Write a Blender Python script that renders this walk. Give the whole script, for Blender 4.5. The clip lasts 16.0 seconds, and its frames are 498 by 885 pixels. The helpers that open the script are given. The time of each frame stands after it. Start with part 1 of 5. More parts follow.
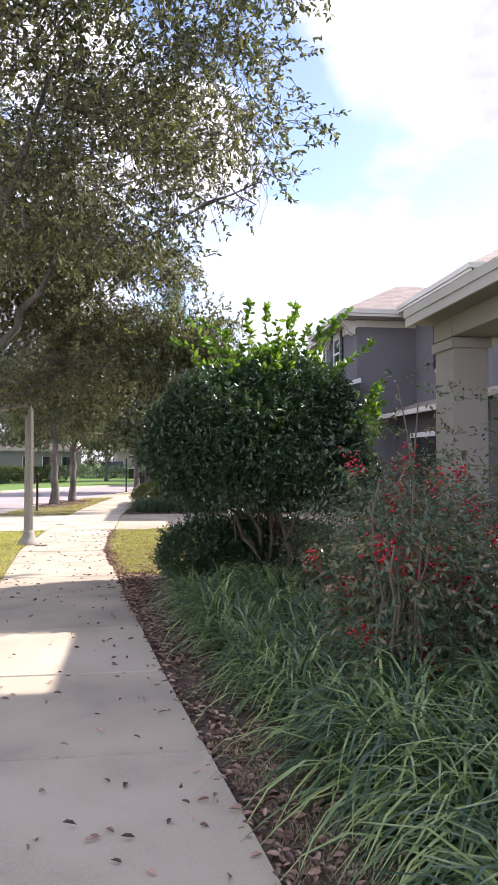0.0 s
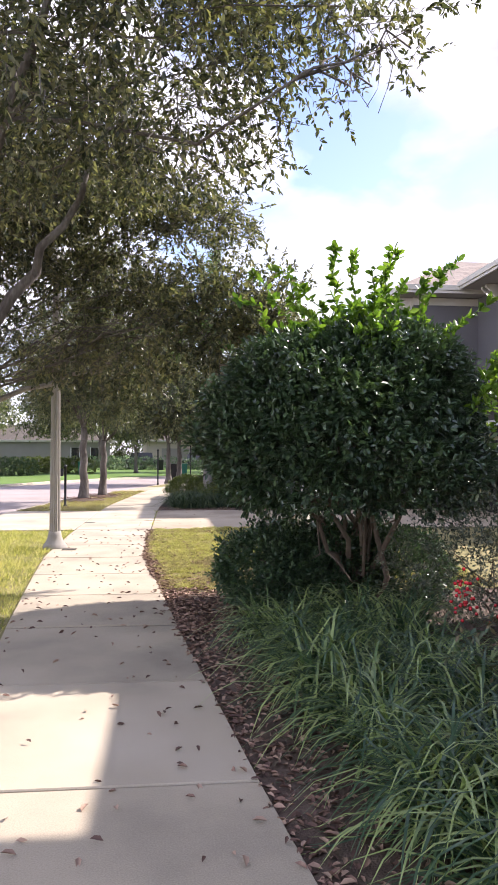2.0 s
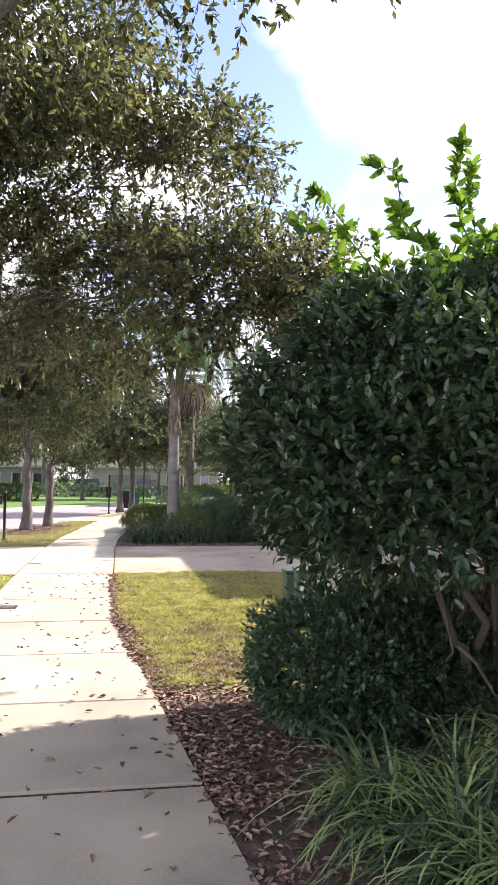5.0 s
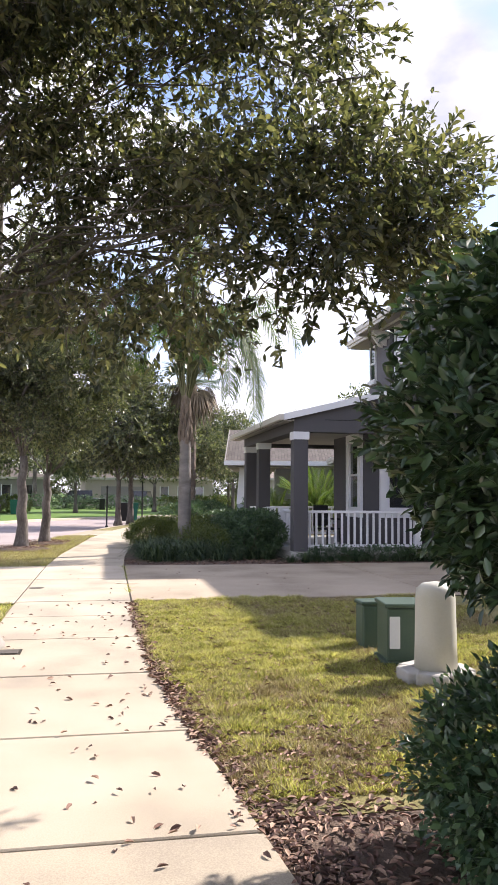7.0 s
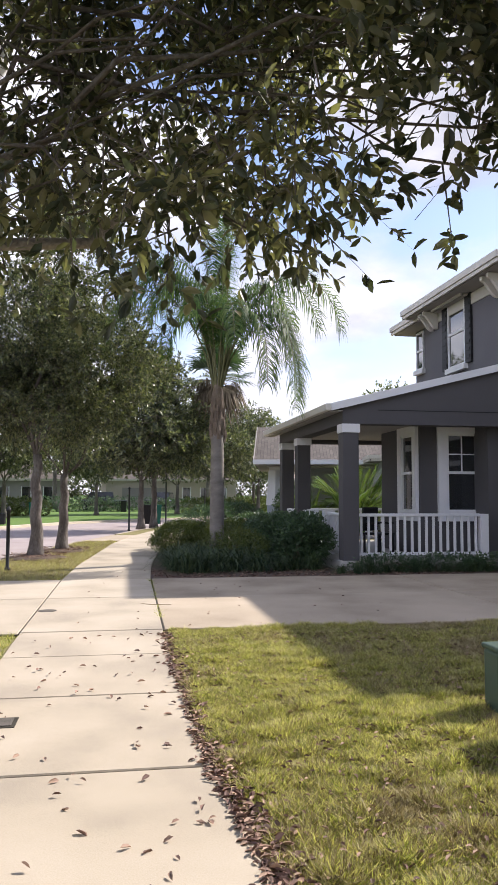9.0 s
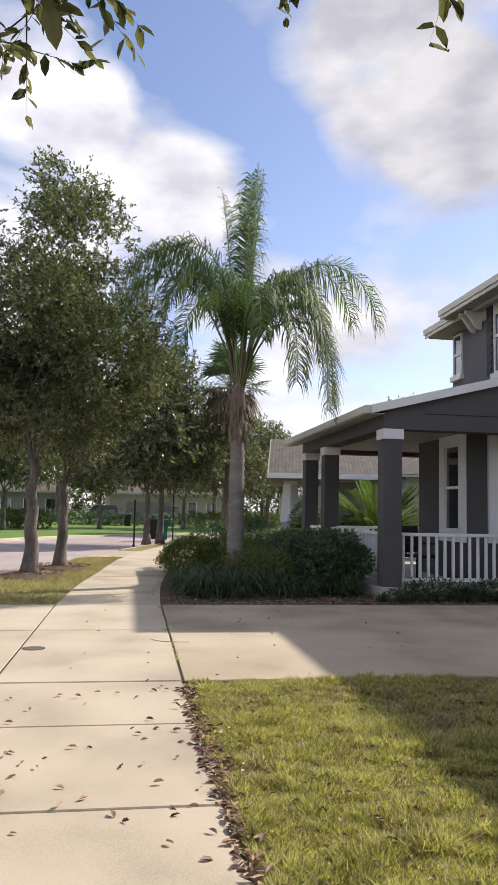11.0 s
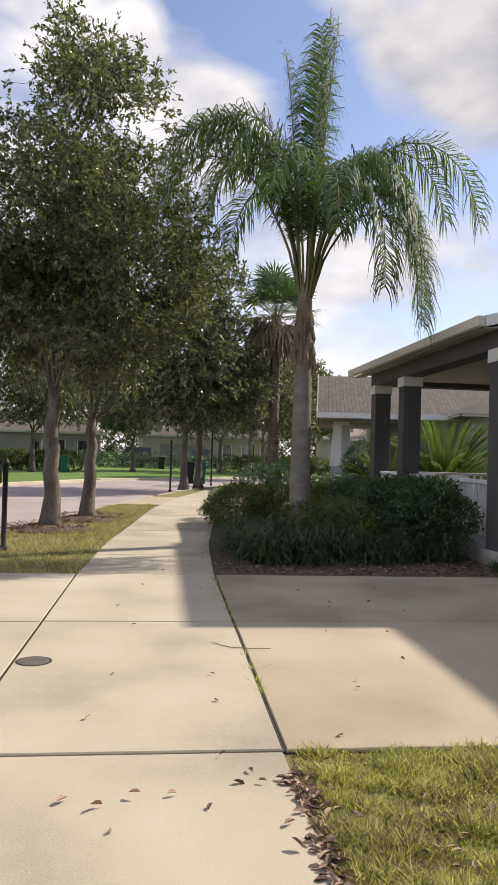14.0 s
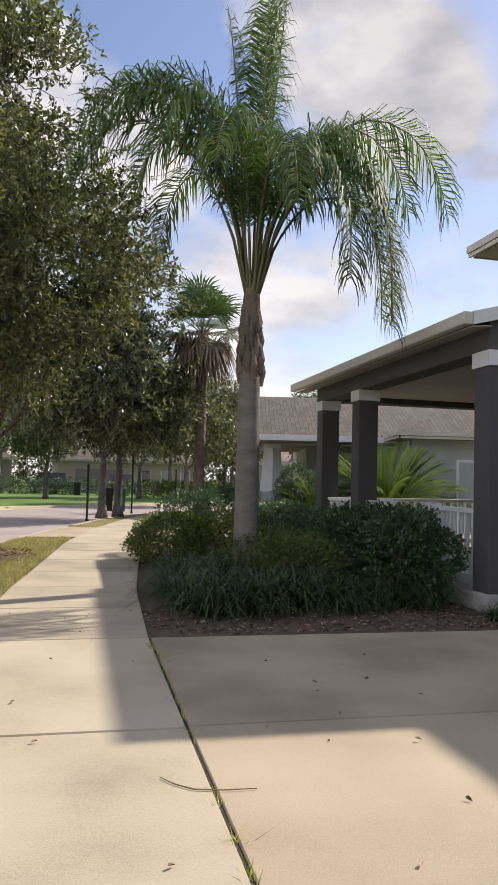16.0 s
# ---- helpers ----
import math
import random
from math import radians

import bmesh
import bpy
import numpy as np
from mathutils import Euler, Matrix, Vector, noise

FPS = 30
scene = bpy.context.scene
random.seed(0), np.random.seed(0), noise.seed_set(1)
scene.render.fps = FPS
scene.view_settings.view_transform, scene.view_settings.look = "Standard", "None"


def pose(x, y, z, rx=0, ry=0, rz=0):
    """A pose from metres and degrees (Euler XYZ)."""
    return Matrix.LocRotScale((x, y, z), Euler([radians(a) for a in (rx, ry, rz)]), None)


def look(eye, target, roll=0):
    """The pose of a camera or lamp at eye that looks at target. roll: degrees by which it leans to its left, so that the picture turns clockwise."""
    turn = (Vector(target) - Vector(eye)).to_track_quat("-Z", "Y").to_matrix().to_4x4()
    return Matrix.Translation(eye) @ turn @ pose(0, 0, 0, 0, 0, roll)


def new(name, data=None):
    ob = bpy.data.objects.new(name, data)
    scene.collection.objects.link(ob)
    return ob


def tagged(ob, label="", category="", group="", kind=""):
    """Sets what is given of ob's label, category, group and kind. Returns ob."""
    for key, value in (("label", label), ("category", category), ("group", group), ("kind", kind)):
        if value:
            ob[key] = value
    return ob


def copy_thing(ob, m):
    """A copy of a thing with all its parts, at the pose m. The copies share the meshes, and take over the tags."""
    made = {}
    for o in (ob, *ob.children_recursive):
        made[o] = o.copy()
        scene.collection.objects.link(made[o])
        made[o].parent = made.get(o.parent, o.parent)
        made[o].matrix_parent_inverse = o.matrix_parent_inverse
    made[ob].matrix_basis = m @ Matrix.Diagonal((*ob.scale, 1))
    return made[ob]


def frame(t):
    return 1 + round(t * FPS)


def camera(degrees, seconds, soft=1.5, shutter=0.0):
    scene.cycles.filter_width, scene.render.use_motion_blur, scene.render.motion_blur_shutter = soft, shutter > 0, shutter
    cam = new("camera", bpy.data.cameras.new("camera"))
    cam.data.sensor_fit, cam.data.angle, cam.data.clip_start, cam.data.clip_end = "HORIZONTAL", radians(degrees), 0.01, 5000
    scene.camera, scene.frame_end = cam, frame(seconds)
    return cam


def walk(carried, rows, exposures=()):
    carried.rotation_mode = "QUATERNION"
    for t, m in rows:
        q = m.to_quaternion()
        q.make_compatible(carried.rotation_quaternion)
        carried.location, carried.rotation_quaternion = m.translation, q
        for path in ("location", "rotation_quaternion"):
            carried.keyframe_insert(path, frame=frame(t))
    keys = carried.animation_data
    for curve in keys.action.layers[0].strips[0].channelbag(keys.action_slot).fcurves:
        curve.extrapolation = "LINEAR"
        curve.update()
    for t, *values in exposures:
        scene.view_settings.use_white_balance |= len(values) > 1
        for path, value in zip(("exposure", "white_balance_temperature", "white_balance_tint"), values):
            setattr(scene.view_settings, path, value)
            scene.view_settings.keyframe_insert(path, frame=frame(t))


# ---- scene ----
cam = camera(36.5, 16.0)
METRES, EYE, TILT, LEAN, TURN = 16.3, 1.535, 0.0, 0.0, -8.0
ROWS = [
    (0.0, 0.0, 0.0, 0.0, -0.0, 1.53, -0.02),
    (0.5, -0.0098, 0.0306, -0.0018, -0.21, 1.46, 0.24),
    (1.0, -0.02, 0.066, -0.0004, 0.97, 1.25, -0.0),
    (1.5, -0.0296, 0.0961, -0.0022, 1.9, 1.14, 0.07),
    (2.0, -0.0345, 0.1263, -0.0004, 2.02, 0.88, -0.16),
    (2.5, -0.046, 0.1554, -0.0014, 1.79, 0.56, -0.52),
    (3.0, -0.0523, 0.1868, -0.0034, 0.95, 0.06, -0.95),
    (5.5, -0.0971, 0.3367, -0.0027, -2.39, 3.36, -0.57),
    (6.0, -0.1089, 0.3658, -0.0031, -2.58, 3.06, -0.64),
    (6.5, -0.1143, 0.3946, -0.0048, -3.16, 3.09, -0.84),
    (7.0, -0.125, 0.4256, -0.005, -2.92, 3.9, -0.49),
    (7.5, -0.13, 0.4561, -0.0072, -3.07, 4.18, -0.08),
    (8.0, -0.1363, 0.4917, -0.0067, -2.78, 4.1, 0.27),
    (8.5, -0.1423, 0.5223, -0.007, -2.28, 3.96, 0.27),
    (9.0, -0.1457, 0.5545, -0.0045, -1.39, 3.95, -0.17),
    (11.5, -0.1706, 0.7021, -0.0095, -1.51, 5.61, -1.59),
    (12.0, -0.1748, 0.7292, -0.0103, -2.48, 5.81, -1.26),
    (12.5, -0.1787, 0.7612, -0.0083, -2.26, 5.62, -1.12),
    (13.0, -0.1871, 0.7905, -0.0084, -0.36, 4.57, -0.6),
    (13.5, -0.1899, 0.8232, -0.0085, 0.91, 2.16, -1.17),
    (14.0, -0.1978, 0.8512, -0.0104, 1.27, 0.86, -1.66),
    (14.5, -0.1998, 0.8801, -0.0122, -0.27, 1.47, -1.48),
    (15.0, -0.2064, 0.9115, -0.012, -1.81, 2.02, -1.23),
    (15.5, -0.2121, 0.942, -0.0132, -3.68, 2.51, -1.32),
    (16.0, -0.2153, 0.9716, -0.0118, -4.95, 2.94, -1.44),
]
walk(cam, [(t, pose(0, 0, EYE, TILT, LEAN, TURN) @ pose(METRES * x, METRES * y, METRES * z, 90 + pitch, roll, yaw)) for t, x, y, z, yaw, pitch, roll in ROWS], exposures=[(0.0, 1.58, 6350, 21), (3.0, 1.53, 6500, 21), (5.5, 1.75, 6450, 19), (7.0, 1.46, 6500, 18), (9.0, 1.12, 6450, 16), (11.5, 0.82, 6850, 13), (13.5, 0.75, 6950, 13), (16.0, 0.75, 6950, 13)])

# ---- daylight ----
SUN_DIR = Vector((0.707, 0.318, 0.622)).normalized()
SUN_EL = math.asin(SUN_DIR.z)
SUN_AZ = math.atan2(SUN_DIR.x, SUN_DIR.y)
sun = new("sun", bpy.data.lights.new("sun", "SUN"))
sun.data.energy, sun.data.angle, sun.data.color = 3.3, radians(0.6), (1.0, 0.95, 0.87)
sun.matrix_world = look((20, 12, 20), Vector((20, 12, 20)) - SUN_DIR)

world = bpy.data.worlds.new("sky")
scene.world = world
world.use_nodes = True


CLOUD_BANKS = [((0.274, 0.812, 0.516), 8, 0.22), ((0.371, 0.806, 0.461), 6.5, 0.18), ((-0.105, 0.862, 0.496), 6.5, 0.22), ((-0.013, 0.891, 0.453), 5.5, 0.22), ((0.059, 0.915, 0.399), 5, 0.18), ((0.247, 0.935, 0.253), 7, 0.10), ((0.235, 0.776, 0.585), 4, 0.12),
               ((0.051, 0.857, 0.513), 6, -0.20), ((0.163, 0.880, 0.440), 5, -0.18), ((0.234, 0.890, 0.395), 7, -0.14), ((0.378, 0.851, 0.365), 6, -0.08), ((-0.080, 0.823, 0.563), 6, -0.14)]


def sky_world():
    nt = world.node_tree
    nt.nodes.clear()
    N, L = nt.nodes.new, nt.links.new
    out, bg = N("ShaderNodeOutputWorld"), N("ShaderNodeBackground")
    sky = N("ShaderNodeTexSky")
    sky.sky_type, sky.sun_disc = "NISHITA", False
    sky.sun_elevation, sky.sun_rotation = SUN_EL, SUN_AZ
    sky.air_density, sky.dust_density = 1.0, 0.6
    co, mp = N("ShaderNodeTexCoord"), N("ShaderNodeMapping")
    mp.inputs["Scale"].default_value = (1.0, 1.0, 1.9)
    mp.inputs["Location"].default_value = (0.15, 0.55, 0.3)
    L(co.outputs["Generated"], mp.inputs["Vector"])
    n1 = N("ShaderNodeTexNoise")
    n1.inputs["Scale"].default_value, n1.inputs["Detail"].default_value = 4.2, 9
    n1.inputs["Roughness"].default_value, n1.inputs["Distortion"].default_value = 0.5, 0.35
    L(mp.outputs["Vector"], n1.inputs["Vector"])
    # banks of cumulus and the open blue between them: direction, radius in degrees, weight
    fac = n1.outputs["Fac"]
    for way, radius, weight in CLOUD_BANKS:
        dt, mr, ad = N("ShaderNodeVectorMath"), N("ShaderNodeMapRange"), N("ShaderNodeMath")
        dt.operation, dt.inputs[1].default_value = "DOT_PRODUCT", Vector(way).normalized()
        L(co.outputs["Generated"], dt.inputs[0])
        mr.interpolation_type = "SMOOTHSTEP"
        mr.inputs["From Min"].default_value, mr.inputs["From Max"].default_value = math.cos(radians(radius)), math.cos(radians(radius * 0.25))
        L(dt.outputs["Value"], mr.inputs["Value"])
        ad.operation, ad.inputs[1].default_value = "MULTIPLY_ADD", weight
        L(mr.outputs["Result"], ad.inputs[0])
        L(fac, ad.inputs[2])
        fac = ad.outputs[0]
    # thin haze low over the horizon
    sep, hz, ah = N("ShaderNodeSeparateXYZ"), N("ShaderNodeMapRange"), N("ShaderNodeMath")
    L(co.outputs["Generated"], sep.inputs[0])
    hz.inputs["From Min"].default_value, hz.inputs["From Max"].default_value = 0.42, 0.12
    hz.inputs["To Max"].default_value = 0.10
    L(sep.outputs["Z"], hz.inputs["Value"])
    ah.operation = "ADD"
    L(hz.outputs["Result"], ah.inputs[0])
    L(fac, ah.inputs[1])
    ramp = N("ShaderNodeValToRGB")
    ramp.color_ramp.elements[0].position, ramp.color_ramp.elements[1].position = 0.43, 0.66
    L(ah.outputs[0], ramp.inputs["Fac"])
    n2 = N("ShaderNodeTexNoise")
    n2.inputs["Scale"].default_value, n2.inputs["Detail"].default_value = 9.0, 8
    L(mp.outputs["Vector"], n2.inputs["Vector"])
    cloud = N("ShaderNodeMixRGB")
    cloud.inputs[1].default_value, cloud.inputs[2].default_value = (3.0, 3.12, 3.6, 1), (4.5, 4.55, 4.8, 1)
    relief = N("ShaderNodeMapRange")
    relief.inputs["From Min"].default_value, relief.inputs["From Max"].default_value = 0.36, 0.62
    L(n2.outputs["Fac"], relief.inputs["Value"])
    L(relief.outputs["Result"], cloud.inputs[0])
    # clouds facing the sun are the brightest
    dot, gl = N("ShaderNodeVectorMath"), N("ShaderNodeMath")
    dot.operation, dot.inputs[1].default_value = "DOT_PRODUCT", SUN_DIR
    L(co.outputs["Generated"], dot.inputs[0])
    gl.operation, gl.inputs[1].default_value, gl.inputs[2].default_value = "MULTIPLY_ADD", -0.8, 1.32
    L(dot.outputs["Value"], gl.inputs[0])
    lit = N("ShaderNodeVectorMath")
    lit.operation = "SCALE"
    L(cloud.outputs["Color"], lit.inputs[0])
    L(gl.outputs[0], lit.inputs["Scale"])
    tint = N("ShaderNodeMixRGB")
    tint.blend_type, tint.inputs[0].default_value = "MULTIPLY", 1.0
    tint.inputs[2].default_value = (0.64, 0.62, 0.68, 1)
    L(sky.outputs["Color"], tint.inputs[1])
    mix = N("ShaderNodeMixRGB")
    L(ramp.outputs["Color"], mix.inputs[0])
    L(tint.outputs["Color"], mix.inputs[1])
    L(lit.outputs["Vector"], mix.inputs[2])
    L(mix.outputs["Color"], bg.inputs["Color"])
    bg.inputs["Strength"].default_value = 0.15
    L(bg.outputs["Background"], out.inputs["Surface"])


sky_world()

# ---- materials ----


def mat(name, colors, rough=0.8, scale=6.0, fine=60.0, bump=0.15, metal=0.0, island=0.0, per_object=0.0, spec=0.3, stretch=(1, 1, 1), translucent=0.0, detail=6.0, bump_scale=None, span=0.4):
    """Two-scale noise colour between the given colours, grain bump, optional per-piece variation."""
    m = bpy.data.materials.new(name)
    m.use_nodes = True
    nt = m.node_tree
    N, L = nt.nodes.new, nt.links.new
    b = nt.nodes["Principled BSDF"]
    b.inputs["Roughness"].default_value, b.inputs["Metallic"].default_value = rough, metal
    b.inputs["Specular IOR Level"].default_value = spec
    co, mp = N("ShaderNodeTexCoord"), N("ShaderNodeMapping")
    mp.inputs["Scale"].default_value = stretch
    L(co.outputs["Object"], mp.inputs["Vector"])
    big, small = N("ShaderNodeTexNoise"), N("ShaderNodeTexNoise")
    big.inputs["Scale"].default_value, big.inputs["Detail"].default_value = scale, detail
    small.inputs["Scale"].default_value, small.inputs["Detail"].default_value = fine, 3
    for n in (big, small):
        L(mp.outputs["Vector"], n.inputs["Vector"])
    ramp = N("ShaderNodeValToRGB")
    els = ramp.color_ramp.elements
    for i, c in enumerate(colors):
        pos = 0.5 - span / 2 + span * i / max(1, len(colors) - 1)
        e = els[i] if i < 2 else els.new(pos)
        e.position, e.color = pos, (*c, 1)
    mixv = N("ShaderNodeMath")
    mixv.operation, mixv.inputs[1].default_value = "MULTIPLY_ADD", 0.35
    sub = N("ShaderNodeMath")
    sub.operation, sub.inputs[1].default_value = "MULTIPLY", 0.65
    L(big.outputs["Fac"], sub.inputs[0])
    L(small.outputs["Fac"], mixv.inputs[0])
    L(sub.outputs[0], mixv.inputs[2])
    fac = mixv.outputs[0]
    for amount, kind in ((island, "g"), (per_object, "o")):
        if amount:
            src = N("ShaderNodeNewGeometry").outputs["Random Per Island"] if kind == "g" else N("ShaderNodeObjectInfo").outputs["Random"]
            ma = N("ShaderNodeMath")
            ma.operation, ma.inputs[1].default_value = "MULTIPLY_ADD", amount
            off = N("ShaderNodeMath")
            off.operation, off.inputs[1].default_value = "ADD", -amount / 2
            L(src, ma.inputs[0])
            L(fac, off.inputs[0])
            L(off.outputs[0], ma.inputs[2])
            fac = ma.outputs[0]
    L(fac, ramp.inputs["Fac"])
    L(ramp.outputs["Color"], b.inputs["Base Color"])
    if bump:
        bp = N("ShaderNodeBump")
        bp.inputs["Strength"].default_value, bp.inputs["Distance"].default_value = bump, 0.02
        L((small if bump_scale is None else big).outputs["Fac"], bp.inputs["Height"])
        L(bp.outputs["Normal"], b.inputs["Normal"])
    if translucent:
        tr, mx = N("ShaderNodeBsdfTranslucent"), N("ShaderNodeMixShader")
        br = N("ShaderNodeMixRGB")
        br.blend_type, br.inputs[0].default_value, br.inputs[2].default_value = "MULTIPLY", 1.0, (1.25, 1.4, 0.65, 1)
        L(ramp.outputs["Color"], br.inputs[1])
        L(br.outputs["Color"], tr.inputs["Color"])
        mx.inputs[0].default_value = translucent
        L(b.outputs[0], mx.inputs[1])
        L(tr.outputs[0], mx.inputs[2])
        L(mx.outputs[0], nt.nodes["Material Output"].inputs["Surface"])
    return m


def shingle_mat(name, a, b_, axis_scale):
    """Rows of asphalt shingles with staggered tabs."""
    m = mat(name, [a, b_], 0.9, 1.2, 90, 0.2)
    nt = m.node_tree
    N, L = nt.nodes.new, nt.links.new
    b = nt.nodes["Principled BSDF"]
    co = N("ShaderNodeTexCoord")
    br = N("ShaderNodeTexBrick")
    mp = N("ShaderNodeMapping")
    mp.inputs["Rotation"].default_value = axis_scale
    L(co.outputs["Object"], mp.inputs["Vector"])
    L(mp.outputs["Vector"], br.inputs["Vector"])
    br.inputs["Scale"].default_value, br.inputs["Brick Width"].default_value, br.inputs["Row Height"].default_value = 1.0, 0.32, 0.145
    br.inputs["Mortar Size"].default_value = 0.007
    br.inputs["Color1"].default_value, br.inputs["Color2"].default_value, br.inputs["Mortar"].default_value = (*a, 1), (*b_, 1), (*[0.55 * v for v in a], 1)
    L(br.outputs["Color"], b.inputs["Base Color"])
    return m


def glass_mat(name, tint, rough=0.04):
    m = bpy.data.materials.new(name)
    m.use_nodes = True
    b = m.node_tree.nodes["Principled BSDF"]
    b.inputs["Base Color"].default_value, b.inputs["Roughness"].default_value = (*tint, 1), rough
    b.inputs["Specular IOR Level"].default_value, b.inputs["Coat Weight"].default_value = 1.0, 0.6
    return m


M_CONC = mat("sidewalk_concrete", [(0.29, 0.250, 0.195), (0.47, 0.400, 0.296), (0.56, 0.487, 0.378)], 0.85, 1.1, 140, 0.06, per_object=0.10, span=0.42, detail=10)
M_DRIVE = mat("driveway_concrete", [(0.25, 0.20, 0.14), (0.41, 0.335, 0.24), (0.50, 0.415, 0.305)], 0.85, 0.8, 140, 0.06, per_object=0.08, span=0.36, detail=9)
M_JOINT = mat("joint_dirt", [(0.03, 0.027, 0.021), (0.07, 0.062, 0.045)], 0.95, 8, 90)
M_ROAD = mat("road_pavement", [(0.30, 0.25, 0.235), (0.37, 0.31, 0.29), (0.42, 0.36, 0.34)], 0.9, 0.7, 120, 0.2)
M_SOIL = mat("soil", [(0.075, 0.052, 0.040), (0.13, 0.092, 0.07), (0.20, 0.145, 0.11)], 0.95, 9, 80, 0.6)
M_TURF = mat("turf", [(0.13, 0.115, 0.045), (0.22, 0.195, 0.075), (0.32, 0.27, 0.13)], 0.9, 2.2, 70, 0.6)
M_BLADE = mat("lawn_blades", [(0.17, 0.18, 0.045), (0.44, 0.43, 0.13), (0.70, 0.61, 0.30)], 0.55, 3.0, 14, 0, island=0.6, translucent=0.5, span=0.36)
M_STRAW = mat("straw_blades", [(0.16, 0.115, 0.06), (0.36, 0.285, 0.16), (0.54, 0.46, 0.29)], 0.8, 4.0, 14, 0, island=0.5, translucent=0.2, span=0.36)
M_FARLAWN = mat("far_lawn", [(0.09, 0.17, 0.03), (0.15, 0.24, 0.05)], 0.85, 0.4, 6, 0.3)
M_LITTER = mat("dry_leaves", [(0.135, 0.078, 0.060), (0.27, 0.160, 0.118), (0.42, 0.285, 0.205)], 0.7, 3, 60, 0, island=0.8)
M_OAKLEAF = mat("oak_leaves", [(0.052, 0.060, 0.040), (0.105, 0.110, 0.068), (0.21, 0.195, 0.118)], 0.38, 1.2, 20, 0, island=0.7, translucent=0.40, spec=0.6)
M_OAKLEAF2 = mat("street_oak_leaves", [(0.058, 0.072, 0.044), (0.112, 0.132, 0.073), (0.215, 0.222, 0.122)], 0.38, 0.6, 20, 0, island=0.75, translucent=0.36, spec=0.5)
M_BARK = mat("oak_bark", [(0.07, 0.058, 0.05), (0.14, 0.12, 0.105), (0.24, 0.22, 0.20)], 0.95, 5, 40, 0.8, stretch=(1, 1, 0.35))
# lighter copy of the oak bark, with sunlight on the bough put into its colour
M_SUNBARK = mat("sunlit_bark", [(0.15, 0.13, 0.115), (0.26, 0.235, 0.21), (0.38, 0.355, 0.33)], 0.95, 5, 40, 0.7)
M_PBARK = mat("palm_bark", [(0.14, 0.125, 0.11), (0.22, 0.20, 0.18), (0.29, 0.27, 0.245)], 0.9, 3, 60, 0.5, stretch=(1, 1, 2.5))
M_BOOT = mat("palm_boots", [(0.10, 0.075, 0.058), (0.18, 0.14, 0.108), (0.28, 0.235, 0.19)], 0.9, 4, 50, 0.6)
M_PALM = mat("palm_leaflets", [(0.045, 0.088, 0.030), (0.08, 0.140, 0.045), (0.15, 0.205, 0.07)], 0.55, 1.5, 20, 0, island=0.5, translucent=0.4, spec=0.3)
M_ARECA = mat("areca_leaflets", [(0.08, 0.13, 0.03), (0.13, 0.19, 0.045), (0.22, 0.26, 0.07)], 0.4, 1.5, 20, 0, island=0.5, translucent=0.4)
M_RACHIS = mat("frond_stalk", [(0.12, 0.13, 0.06), (0.20, 0.19, 0.10)], 0.6, 3, 30, 0.1)
M_PALMD = mat("dead_frond", [(0.12, 0.09, 0.06), (0.22, 0.17, 0.11)], 0.8, 2, 30, 0, island=0.4)
M_BUSH = mat("glossy_bush_leaves", [(0.032, 0.062, 0.034), (0.052, 0.092, 0.045), (0.082, 0.136, 0.056)], 0.28, 1.0, 12, 0, island=0.5, translucent=0.16, spec=0.8)
M_SHOOT = mat("young_bush_leaves", [(0.08, 0.16, 0.02), (0.13, 0.23, 0.03), (0.20, 0.30, 0.045)], 0.35, 1.0, 12, 0, island=0.5, translucent=0.42, spec=0.5)
M_HEDGE = mat("hedge_leaves", [(0.039, 0.078, 0.043), (0.064, 0.113, 0.057), (0.105, 0.165, 0.072)], 0.35, 1.2, 12, 0, island=0.5, translucent=0.25, spec=0.55)
# yellower counterpart of the hedge leaves, with sunlight put into the green
M_HEDGEY = mat("sunlit_hedge_leaves", [(0.06, 0.085, 0.02), (0.11, 0.14, 0.03), (0.18, 0.20, 0.06)], 0.45, 1.2, 12, 0, island=0.5, translucent=0.3, spec=0.5)
M_LIRI = mat("strap_leaves", [(0.048, 0.098, 0.052), (0.098, 0.168, 0.078), (0.34, 0.42, 0.17)], 0.30, 1.5, 10, 0, island=0.9, translucent=0.3, spec=0.65)
# darker copy of the strap leaves: the house's shade is put into the colour
M_SHADE_LIRI = mat("shaded_strap_leaves", [(0.028, 0.052, 0.030), (0.055, 0.088, 0.046), (0.11, 0.145, 0.065)], 0.58, 1.5, 10, 0, island=0.6, translucent=0.2, spec=0.22)
M_NAND = mat("nandina_leaves", [(0.055, 0.100, 0.060), (0.105, 0.155, 0.085), (0.21, 0.17, 0.10)], 0.4, 2, 12, 0, island=0.6, translucent=0.28, spec=0.5)
M_GREYL = mat("grey_shrub_leaves", [(0.07, 0.085, 0.065), (0.12, 0.14, 0.105), (0.19, 0.20, 0.15)], 0.6, 2, 12, 0, island=0.6, translucent=0.2)
M_BERRY = mat("red_berries", [(0.42, 0.01, 0.02), (0.62, 0.03, 0.04)], 0.25, 3, 20, 0, island=0.5, spec=0.6)
M_STEM = mat("woody_stems", [(0.10, 0.075, 0.05), (0.20, 0.16, 0.12)], 0.85, 6, 40, 0.4)
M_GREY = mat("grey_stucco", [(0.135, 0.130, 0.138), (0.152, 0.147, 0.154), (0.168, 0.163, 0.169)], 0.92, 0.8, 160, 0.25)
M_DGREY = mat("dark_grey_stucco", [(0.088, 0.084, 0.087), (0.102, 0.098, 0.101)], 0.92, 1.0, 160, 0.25)
